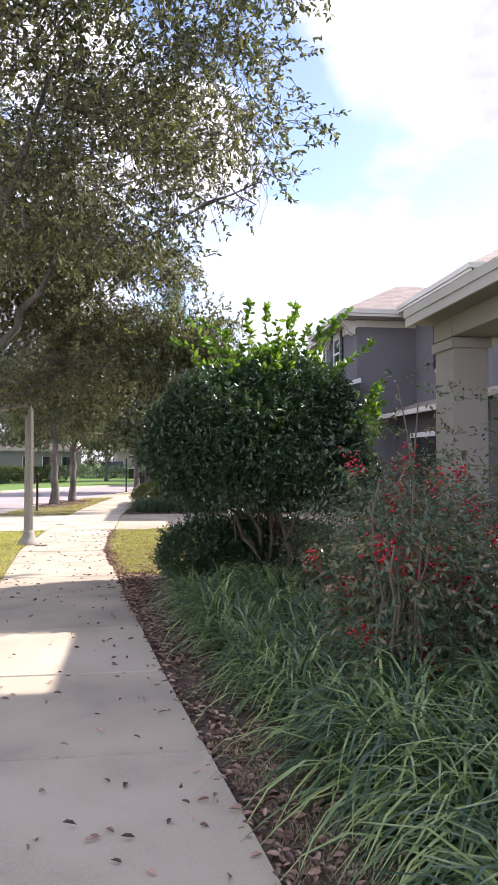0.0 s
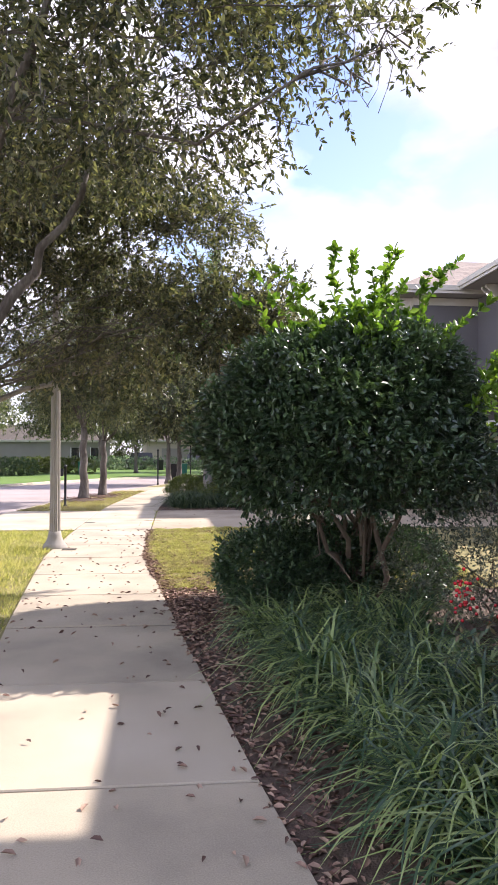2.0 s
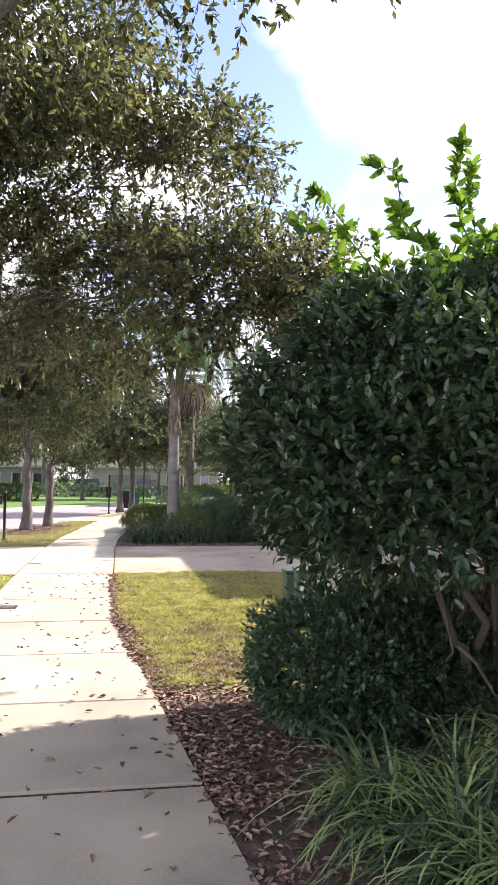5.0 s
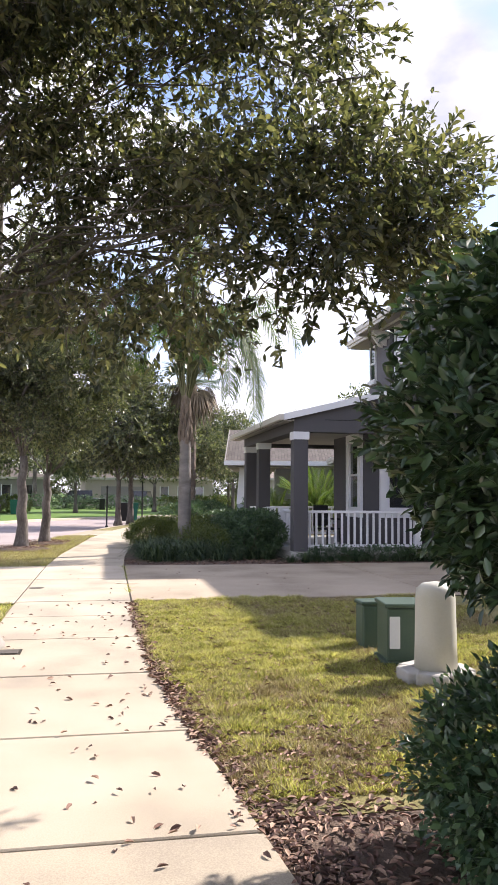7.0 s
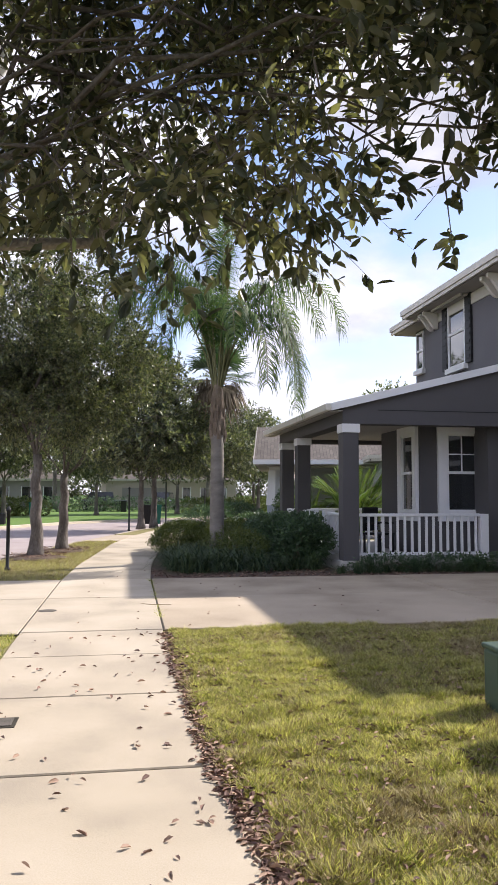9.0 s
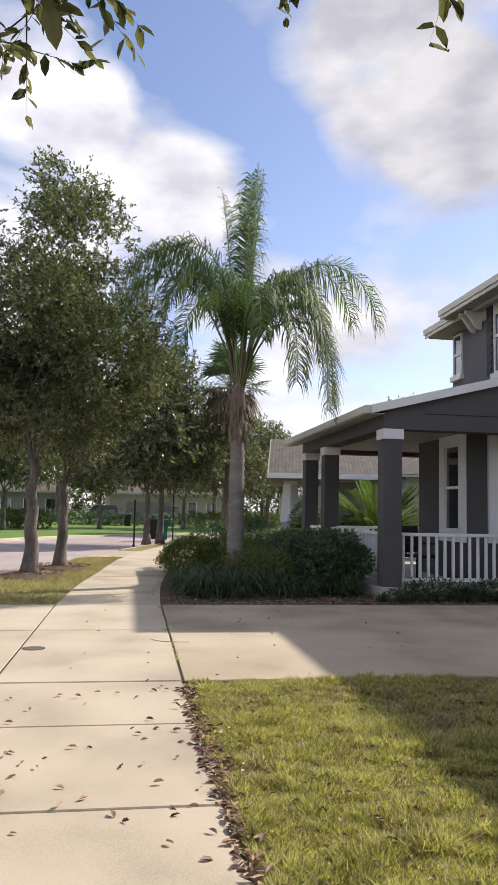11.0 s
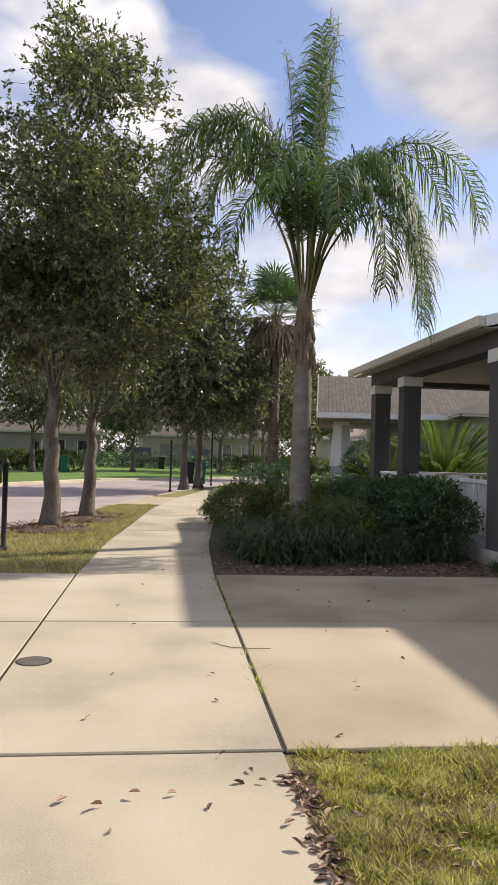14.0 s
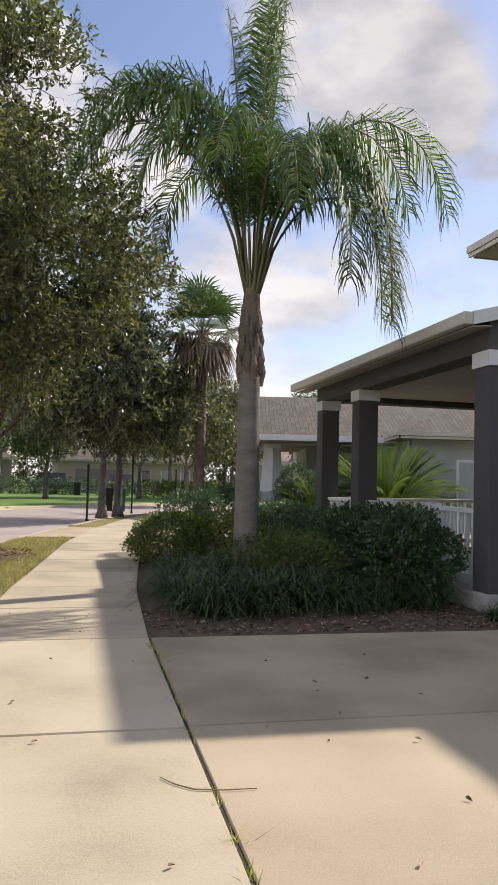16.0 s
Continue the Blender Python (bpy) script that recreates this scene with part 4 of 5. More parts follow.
oak("oak_tree", 12, -3.5, 12.8, 2.3, 0.16,
    [(2.5, -0.8, 3.15, 1.3, 0.9, 0.75), (3.5, -0.95, 3.2, 0.95, 0.75, 0.75), (4.3, -0.85, 3.5, 0.65, 0.65, 0.7), (4.0, -1.05, 3.2, 0.75, 0.7, 0.7), (4.5, -0.7, 3.0, 0.5, 0.5, 0.5), (2.4, -0.6, 4.2, 1.4, 1.2, 0.8), (3.6, -0.8, 4.4, 0.75, 0.8, 0.6), (1.1, 0.3, 3.3, 1.2, 1.2, 0.75), (2.6, 0.6, 5.0, 1.6, 1.5, 1.1), (0.2, 0.2, 5.6, 2.0, 2.1, 1.7), (1.6, -1.4, 5.3, 1.6, 1.5, 1.2), (-1.2, -0.3, 4.6, 1.7, 1.9, 1.4)],
    17500, 13, 0.32, 0.066, M_OAKLEAF, "spreading live oak with a limb coloured as sunlit over the pavement", "roadside oaks", gap=-0.18,
    limbs=[([(0, 0, 1.9), (1.2, 0.1, 2.4), (2.2, 0.2, 2.75), (2.9, 0.1, 3.3), (3.5, 0.0, 3.9)], 0.045, 0.012)], slim=0.55)

# street trees in the far verge
TALL = [(0.2, 0, 3.6, 1.9, 1.9, 1.2), (-0.3, 0.2, 5.2, 2.3, 2.3, 1.6), (0.45, -0.2, 6.8, 1.5, 1.5, 1.5), (0.5, 0, 8.2, 0.75, 0.75, 1.3), (1.2, -0.4, 4.4, 1.5, 1.5, 1.1), (-1.4, 0.3, 4.2, 1.6, 1.6, 1.2)]
WIDE = [(1.4, 0.1, 3.5, 1.7, 1.7, 1.0), (-1.3, 0.1, 3.7, 1.7, 1.7, 1.1), (0.1, 0, 4.9, 2.2, 2.2, 1.5), (0.6, 0.4, 6.4, 1.5, 1.5, 1.2), (0.2, -1.2, 3.9, 1.5, 1.5, 1.1), (2.2, 0.4, 4.5, 1.1, 1.1, 0.9)]
oak("oak_tree", 21, -3.08, 27.3, 2.4, 0.15, TALL, 10500, 17, 0.36, 0.085, M_OAKLEAF2, "tall upright street oak in a mulched ring", "street oaks", LEAF4, gap=-0.12)
oak("oak_tree", 22, -2.62, 29.3, 2.0, 0.14, WIDE, 9500, 17, 0.36, 0.085, M_OAKLEAF2, "forked street oak in a mulched ring", "street oaks", LEAF4, gap=-0.12)
o1 = oak("oak_tree", 23, 4.6, 57.0, 2.0, 0.15, WIDE, 2300, 8, 0.5, 0.21, M_OAKLEAF2, "dark street oak with a rounded crown", "far oaks", LEAF4, gap=-0.7)
o2 = oak("oak_tree", 24, -0.35, 42.7, 2.1, 0.15, [(l[0], l[1], l[2], l[3] * 1.05, l[4] * 1.05, l[5]) for l in WIDE], 2700, 8, 0.5, 0.19, M_OAKLEAF2, "dark street oak with a rounded crown", "far oaks", LEAF4, gap=-0.7)
for src, x, y, sc, r in ((o2, 0.25, 43.4, 1.05, 200), (o2, -13.2, 52.0, 1.15, 120), (o1, -18.0, 44.0, 1.15, 10), (o2, -8.5, 58.5, 1.1, 15), (o2, -3.0, 64.0, 1.0, 250), (o1, 3.0, 68.0, 1.1, 160), (o2, 9.5, 71.0, 1.1, 300), (o1, -20.0, 60.0, 1.3, 33), (o2, 14.0, 62.5, 1.0, 80), (o1, -17.5, 32.0, 1.1, 200), (o2, -17.5, 20.0, 1.1, 20), (o2, 9.0, 66.0, 1.1, 140), (o1, -27.0, 70.0, 1.4, 90), (o1, -8.0, 88.0, 1.9, 30), (o2, 8.0, 92.0, 1.8, 60), (o1, 28.0, 92.0, 1.9, 0), (o2, -24.0, 88.0, 1.9, 100), (o1, 20.0, 68.0, 1.2, 50)):
    c = copy_thing(src, pose(x, y, -0.02, 0, 0, r))
    c.scale = (sc, sc, sc)


def mulch_ring(x, y, r):
    b = bmesh.new()
    lathe(b, [(r, -0.03), (r * 0.85, 0.02), (r * 0.4, 0.07), (0.05, 0.09)], 18)
    for v in b.verts:
        v.co.x *= 1 + 0.12 * math.sin(3 * math.atan2(v.co.y, v.co.x))
    ob = part("mulch_mound", b, M_SOIL, None, smooth=True)
    ob.location = (x, y, 0)
    tagged(ob, "mound of brown mulch round a tree", "mulch", "mulch mounds")


mulch_ring(-3.08, 27.3, 0.75)
mulch_ring(-2.62, 29.3, 0.7)


def palm(name, seed, x, y, trunk_h, fronds, label):
    """A queen palm: ringed trunk, fibrous boots, spear stems and arching feather fronds."""
    rng = np.random.default_rng(seed)
    t = empty(name, x, y, -0.03, label, "palm tree")
    b = bmesh.new()
    rings = []
    n = 34
    for i in range(n + 1):
        s = i / n
        r = 0.150 + 0.03 * math.exp(-s * 7) + 0.012 * math.sin(s * 3.0) - 0.02 * s
        rings.append((r + (0.007 if i % 2 else 0.0), s * trunk_h))
    lathe(b, rings, 18)
    part("trunk", b, M_PBARK, t, "smooth grey ringed trunk", True)
    b = bmesh.new()
    for i in range(26):
        a = i * 2.4
        z = trunk_h - 0.12 + 0.032 * i
        r = 0.125 - 0.0025 * i
        tube(b, [(r * math.cos(a), r * math.sin(a), z - 0.08), ((r + 0.045) * math.cos(a), (r + 0.045) * math.sin(a), z + 0.1), ((r + 0.02) * math.cos(a), (r + 0.02) * math.sin(a), z + 0.32)], [0.055, 0.05, 0.02], 6)
    lathe(b, [(0.14, trunk_h - 0.1), (0.125, trunk_h + 0.5), (0.12, trunk_h + 0.9), (0.09, trunk_h + 1.2)], 12)
    part("boot", b, M_BOOT, t, "brown fibrous leaf bases")
    for az, el, ln, bend, leaf in fronds:
        a = radians(az)
        d0 = np.array([math.cos(a) * math.cos(radians(el)), math.sin(a) * math.cos(radians(el)), math.sin(radians(el))])
        p = np.array([0.06 * math.cos(a), 0.06 * math.sin(a), trunk_h + 0.92])
        pts, d = [p.copy()], d0.copy()
        k = 16
        steep = radians((2 * el + 88) / 3)
        d1 = np.array([math.cos(a) * math.cos(steep), math.sin(a) * math.cos(steep), math.sin(steep)])
        for i in range(k):
            p = p + (d1 if i < 3 else d) * ln * 1.14 / k
            d = d + np.array([0, 0, -bend / k * 2.4 * (i / k) ** 1.3])
            d /= np.linalg.norm(d)
            pts.append(p.copy())
        b = bmesh.new()
        tube(b, [tuple(q) for q in pts], [0.021 * (1 - 0.88 * i / k) + 0.003 for i in range(k + 1)], 6)
        fr = part("frond", b, M_RACHIS, t, "arching feathery frond", True)
        # leaflets, hanging from both sides of the midrib
        vv, ff = [], []
        m = 104
        for i in range(m):
            s = 0.28 + 0.72 * i / m
            u = s * k
            j = min(k - 1, int(u))
            q = pts[j] + (pts[j + 1] - pts[j]) * (u - j)
            ax = (pts[j + 1] - pts[j])
            ax /= np.linalg.norm(ax)
            side = np.cross(ax, np.array([0, 0, 1.0]))
            if np.linalg.norm(side) < 1e-3:
                side = np.array([1.0, 0, 0])
            side /= np.linalg.norm(side)
            up = np.cross(side, ax)
            for sg in (-1, 1):
                l = leaf * (0.45 + 0.55 * math.sin(math.pi * min(1, (s - 0.26) * 1.3))) * rng.uniform(0.8, 1.15)
                dd = side * sg * rng.uniform(0.55, 0.85) + ax * rng.uniform(0.35, 0.7) + up * rng.uniform(-0.1, 0.5)
                dd /= np.linalg.norm(dd)
                c0 = q
                c1 = c0 + dd * l * 0.4
                d2 = dd + np.array([0, 0, -rng.uniform(0.7, 1.5)])
                d2 /= np.linalg.norm(d2)
                c2 = c1 + d2 * l * 0.35
                d3 = d2 + np.array([0, 0, -1.8])
                d3 /= np.linalg.norm(d3)
                c3 = c2 + d3 * l * 0.3
                wv = np.cross(dd, up)
                wv = wv / (np.linalg.norm(wv) + 1e-9) * 0.0115
                n0 = len(vv)
                vv += [c0 - wv * 0.5, c0 + wv * 0.5, c1 - wv, c1 + wv, c2 - wv * 0.8, c2 + wv * 0.8, c3 - wv * 0.15, c3 + wv * 0.15]
                ff += [(n0, n0 + 1, n0 + 3, n0 + 2), (n0 + 2, n0 + 3, n0 + 5, n0 + 4), (n0 + 4, n0 + 5, n0 + 7, n0 + 6)]
        part("frond_blade", arrays("frond_blade", np.array(vv), np.array(ff)), M_PALM, fr)
    return t


palm("palm_tree", 5, 0.94, 25.9, 2.85, [
    (20, 87, 4.1, 0.45, 0.7), (70, 85, 3.8, 0.7, 0.65), (160, 86, 3.6, 0.9, 0.65), (40, 88, 4.0, 0.5, 0.7), (-20, 86, 3.9, 0.6, 0.65), (180, 76, 4.2, 5.2, 0.72), (168, 79, 4.0, 4.6, 0.72), (195, 74, 3.8, 5.4, 0.7), (215, 80, 3.3, 5.6, 0.7), (2, 70, 4.6, 5.0, 0.78), (10, 74, 4.2, 5.2, 0.75), (-38, 67, 4.0, 11.5, 0.75), (-22, 69, 3.9, 11.0, 0.72), (-38, 76, 3.5, 8.5, 0.65), (-8, 66, 3.4, 9.5, 0.7),
    (-120, 80, 3.0, 6.0, 0.6), (-85, 76, 3.1, 7.0, 0.6), (190, 68, 3.9, 5.6, 0.8), (172, 84, 3.6, 4.6, 0.75), (-30, 80, 3.6, 8.0, 0.75), (25, 78, 3.8, 5.2, 0.75), (-60, 70, 3.4, 9.5, 0.7), (150, 80, 3.4, 5.4, 0.7), (125, 74, 3.4, 6.0, 0.6)],
    "queen palm with long arching feathery fronds")


def fan_palm(x, y, trunk_h):
    rng = np.random.default_rng(8)
    t = empty("fan_palm", x, y, -0.03, "tall fan palm with a skirt of dead fronds", "palm tree")
    b = bmesh.new()
    lathe(b, [(0.26, 0), (0.2, 0.5)] + [(0.19 + (0.03 if i % 2 else 0), 0.5 + i * (trunk_h - 0.5) / 30) for i in range(31)], 12)
    part("trunk", b, M_BOOT, t, "rough brown trunk")
    for i in range(46):
        a, el = i * 2.399 + rng.uniform(-0.3, 0.3), 80 - i * 3.3 + rng.uniform(-16, 16)
        dead = i > 26
        d = np.array([math.cos(a) * math.cos(radians(el)), math.sin(a) * math.cos(radians(el)), math.sin(radians(el))])
        base = np.array([0, 0, trunk_h])
        hub = base + d * rng.uniform(0.9, 1.4) * (0.6 if dead else 1)
        b = bmesh.new()
        tube(b, [tuple(base), tuple((base + hub) / 2 + np.array([0, 0, 0.03])), tuple(hub)], [0.02, 0.015, 0.012], 5)
        fr = part("frond", b, M_PALMD if dead else M_RACHIS, t)
        side = np.cross(d, [0, 0, 1.0])
        side /= np.linalg.norm(side) + 1e-9
        up = np.cross(side, d)
        vv, ff = [], []
        for k in range(22):
            g = radians(-105 + 210 * k / 21)
            dd = d * math.cos(g) + side * math.sin(g) + up * 0.12
            l = rng.uniform(0.8, 1.25)
            mid = hub + dd * l * 0.6
            tip = mid + (dd + np.array([0, 0, -1.6 if dead else -0.45])) * l * 0.38
            wv = np.cross(dd, up)
            wv = wv / (np.linalg.norm(wv) + 1e-9) * 0.042
            n0 = len(vv)
            vv += [hub, mid - wv, tip, mid + wv]
            ff.append((n0, n0 + 1, n0 + 2, n0 + 3))
        part("blade", arrays("blade", np.array(vv), np.array(ff)), M_PALMD if dead else M_HEDGE, fr)


fan_palm(3.1, 43.3, 6.7)

# ---- shrubs and planting ----


def shrub(name, seed, x, y, lobes, n, leaf, wide, leafm, label, category="shrub", stems=5, per=7, twig=0.16, gap=-2.0, shell=0.72, group="", base=0.0, droop=0.1, stem_r=0.03, shape=LEAF4):
    """A shrub: stems from the foot to the lobes, and leaves in sprays over their skins."""
    rng = np.random.default_rng(seed)
    t = empty(name, x, y, -0.03, label, category, group)
    b = bmesh.new()
    for i in range(stems):
        l = lobes[i % len(lobes)]
        e = (l[0] + rng.uniform(-0.5, 0.5) * l[3], l[1] + rng.uniform(-0.5, 0.5) * l[4], l[2] + rng.uniform(-0.3, 0.4) * l[5])
        p = branch_path(rng, (rng.uniform(-0.12, 0.12), rng.uniform(-0.12, 0.12), -0.02), e, 0.05, 0.25, 6)
        r = stem_r * rng.uniform(0.7, 1.2)
        tube(b, p, [r * (1 - 0.12 * k) for k in range(7)], 7)
        for _ in range(4):
            f = np.array(p[int(rng.integers(3, 7))])
            g = f + rng.normal(size=3) * np.array(l[3:]) * 0.15
            tube(b, branch_path(rng, tuple(f), tuple(g), 0, 0.3, 3), [r * 0.4, r * 0.3, r * 0.2, 0.003], 5)
    part("woody_base", b, M_STEM, t, "", True)
    p, d = in_lobes(rng, lobes, n, shell, gap, 3.0, seed)
    ok = p[:, 2] > base
    p, d = p[ok], d[ok]
    dirs = d * 0.9 + rng.normal(size=d.shape) * 0.45 + np.array([0, 0, 0.25])
    dirs /= np.linalg.norm(dirs, axis=1, keepdims=True)
    sp, mt = twig_spots(rng, p, dirs, per, twig, 0.5, droop)
    part("foliage", leaf_cloud("foliage", rng, sp, mt, leaf, leaf * wide, shape), leafm, t)
    return t


bush = shrub("clipped_bush", 31, 1.6, 9.5, [(-0.14, -0.08, 1.52, 1.42, 1.38, 0.74), (-0.1, -0.1, 2.0, 1.25, 1.2, 0.75), (0.0, 0.0, 2.3, 0.95, 0.95, 0.5)], 13500, 0.062, 0.46, M_BUSH, "large rounded glossy dark green bush on bare stems", stems=14, per=7, twig=0.15, shell=0.78, stem_r=0.03, base=1.08, shape=LEAF6)


def shoots(parent, seed, spots):
    """Young upright shoots with pale leaves on top of the bush."""
    rng = np.random.default_rng(seed)
    for x, y, z, l, dx, dy in spots:
        b = bmesh.new()
        p = branch_path(rng, (x, y, z), (x + dx * 1.25, y + dy * 1.25, z + l), 0.06, 0.28, 6)
        tube(b, p, [0.007 - 0.0008 * k for k in range(7)], 5)
        sh = part("shoot", b, M_SHOOT, parent, "pale green young shoot")
        pp = np.array(p)
        n = int(60 * l / 0.6)
        s = rng.uniform(0.15, 1, n) * 6
        i = np.minimum(5, s.astype(int))
        q = pp[i] + (pp[i + 1] - pp[i]) * (s - i)[:, None]
        d = rng.normal(size=(n, 3)) * 0.8 + np.array([dx, dy, 0.6])
        d /= np.linalg.norm(d, axis=1, keepdims=True)
        sd = np.cross(d, rng.normal(size=(n, 3)))
        sd /= np.linalg.norm(sd, axis=1, keepdims=True)
        part("spray", leaf_cloud("spray", rng, q, np.stack([d, sd, np.cross(d, sd)], 2), 0.085, 0.042), M_SHOOT, sh)["kind"] = "stuff"


rng_s = np.random.default_rng(77)
sp = []
for _ in range(46):
    a, r = rng_s.uniform(0, 6.28), 0.95 * math.sqrt(rng_s.uniform())
    sp.append((r * math.cos(a), r * math.sin(a), 2.78 - 0.55 * r * r, rng_s.uniform(0.15, 0.4), rng_s.uniform(-0.12, 0.12), rng_s.uniform(-0.12, 0.12)))
for dx, dy, l in ((-0.6, 0.0, 0.5), (-0.45, -0.3, 0.6), (-0.5, 0.2, 0.75), (-0.3, 0.0, 0.55), (-0.15, -0.2, 0.8), (0.0, 0.1, 0.85), (0.1, -0.3, 0.75), (0.2, 0.2, 0.9), (0.35, -0.1, 0.7), (0.3, 0.3, 0.7), (0.5, 0.0, 0.85), (0.6, -0.2, 0.5), (-0.25, 0.4, 0.6), (0.0, -0.4, 0.55)):
    sp.append((dx * 0.9, dy, 2.65 - 0.3 * dx * dx, l * 1.12, dx * 0.95, dy * 0.5))
for _ in range(16):
    a = rng_s.uniform(-0.9, 0.9)
    sp.append((1.2 * math.cos(a), 1.2 * math.sin(a), rng_s.uniform(1.7, 2.4), 0.3, 0.2, 0.0))
shoots(bush, 78, sp)

shrub("low_hedge", 32, 1.35, 9.5, [(-0.6, 0.3, 0.36, 0.5, 0.6, 0.38), (0.0, 0.4, 0.38, 0.6, 0.55, 0.4), (0.7, 0.5, 0.36, 0.6, 0.5, 0.38)], 8500, 0.048, 0.5, M_HEDGE, "low dense dark green hedge under the bush", "hedge", stems=8, base=0.02)
shrub("grey_shrub", 33, 2.6, 7.9, [(0, 0, 0.75, 0.75, 0.7, 0.5), (0.5, -0.5, 0.7, 0.6, 0.6, 0.45), (-0.5, 0.4, 0.6, 0.5, 0.5, 0.4)], 2600, 0.035, 0.4, M_GREYL, "twiggy grey-green shrub in the border", stems=10, per=8, twig=0.22, shell=0.5, base=0.05, stem_r=0.012)


def nandina(seed, x, y, s):
    """Nandina: upright canes, tiers of fine drooping leaflets and red berry clusters."""
    rng = np.random.default_rng(seed)
    t = empty("berry_shrub", x, y, -0.03, "airy nandina shrub with hanging red berry clusters", "shrub", "nandinas")
    tips = []
    for i in range(11):
        a, r, hgt = rng.uniform(0, 6.28), rng.uniform(0.1, 0.55) * s, rng.uniform(0.85, 1.6) * s
        p = branch_path(rng, (0.15 * math.cos(a), 0.15 * math.sin(a), -0.02), (r * math.cos(a), r * math.sin(a), hgt), 0.03, 0.1, 6)
        part("cane", tube(bmesh.new(), p, [0.014 - 0.0015 * k for k in range(7)], 6), M_STEM, t, "", True)
        tips += [np.array(q) for q in p[2:]]
    tips = np.array(tips)
    n = 340
    b0 = tips[rng.integers(0, len(tips), n)]
    d = rng.normal(size=(n, 3)) * np.array([1, 1, 0.35])
    d /= np.linalg.norm(d, axis=1, keepdims=True)
    spn, mt = twig_spots(rng, b0 + d * 0.08, d, 16, 0.4 * s, 0.5, 0.25)
    spn[:, 2] -= 0.25 * ((spn - np.repeat(b0, 16, 0)) ** 2).sum(1)
    part("foliage", leaf_cloud("foliage", rng, spn, mt, 0.044, 0.018), M_NAND, t)
    for i in range(9):
        c = tips[rng.integers(len(tips) // 3, len(tips))] + rng.normal(size=3) * np.array([0.22, 0.22, 0.05])
        m = 42
        q = c + rng.normal(size=(m, 3)) * np.array([0.045, 0.045, 0.06])
        bm_ = bmesh.new()
        for v in q:
            bmesh.ops.create_icosphere(bm_, subdivisions=1, radius=0.0115, matrix=Matrix.Translation(v))
        part("berry_cluster", bm_, M_BERRY, t, "bright red berries", True)["kind"] = "stuff"
    return t


nandina(41, 1.5, 4.5, 1.02)
nandina(42, 2.2, 4.6, 0.95)
nandina(43, 2.45, 5.7, 1.4)
nandina(44, 1.9, 5.9, 0.9)


def clump_mesh(seed, blades, length, width, spread):
    rng = np.random.default_rng(seed)
    vv, ff = [], []
    for i in range(blades):
        a = rng.uniform(0, 6.28)
        tilt = abs(rng.normal(0.45, 0.32)) * spread
        d = np.array([math.cos(a) * math.sin(tilt), math.sin(a) * math.sin(tilt), math.cos(tilt)])
        p = np.array([rng.normal() * 0.07, rng.normal() * 0.07, 0.0])
        side = np.array([-math.sin(a), math.cos(a), 0]) * width
        l = length * rng.uniform(0.6, 1.15)
        n0, k = len(vv), 5
        for j in range(k + 1):
            w = side * (1 - (j / k) ** 2 * 0.92) * 0.5
            vv += [p - w, p + w]
            p = p + d * l / k
            d = d + np.array([math.cos(a) * 0.20, math.sin(a) * 0.20, -0.20 - 0.20 * j])
            d /= np.linalg.norm(d)
            if p[2] < 0.015:
                p[2] = 0.015
        for j in range(k):
            b0 = n0 + 2 * j
            ff.append((b0, b0 + 1, b0 + 3, b0 + 2))
    me = arrays("blades", np.array(vv), np.array(ff))
    return me


CLUMPS = [clump_mesh(50 + i, 210, 0.80, 0.020, 1.1) for i in range(5)]


def clumps(spots, group, label, mesh_list, material, lift=-0.03):
    for i, (x, y, s) in enumerate(spots):
        ob = part("grass_clump", mesh_list[i % len(mesh_list)], material)
        ob.matrix_world = pose(x, y, lift, 0, 0, (i * 77) % 360) @ Matrix.Scale(s, 4)
        tagged(ob, label, "grass clump", group)


rng_c = np.random.default_rng(60)
spots = []
for row, off in enumerate((0.70, 1.08, 1.46, 1.86, 2.26, 2.68)):
    y = 1.6
    while y < (8.7 if row < 3 else 6.6):
        spots.append((edge(y) + off + 0.12 * rng_c.normal() * 0.6, y + 0.08 * rng_c.normal(), rng_c.uniform(0.85, 1.12) * (1.15 if y < 3.8 else 1.0)))
        y += 0.42
clumps(spots, "border of strap-leaved clumps", "arching dark green strap-leaved grass clump", CLUMPS, M_LIRI)
CLUMPS2 = [clump_mesh(70 + i, 170, 0.70, 0.018, 1.15) for i in range(3)]
spots = [(edge(y) + 0.5 + 0.38 * k + 0.1 * rng_c.normal(), y, rng_c.uniform(0.9, 1.15)) for k in range(5) for y in np.arange(23.75 + 0.08 * k, 26.3, 0.45)]
spots += [(x, 24.0 + 0.14 * rng_c.normal(), rng_c.uniform(0.7, 0.95)) for x in np.arange(1.6, 3.0, 0.35)]
spots += [(x, 23.30 + 0.08 * rng_c.normal(), rng_c.uniform(0.45, 0.65)) for x in np.arange(3.0, 7.5, 0.3)]
clumps(spots, "strap-leaved clumps round the palm", "green strap-leaved grass clump beside the palm, coloured as in shade", CLUMPS2, M_SHADE_LIRI)

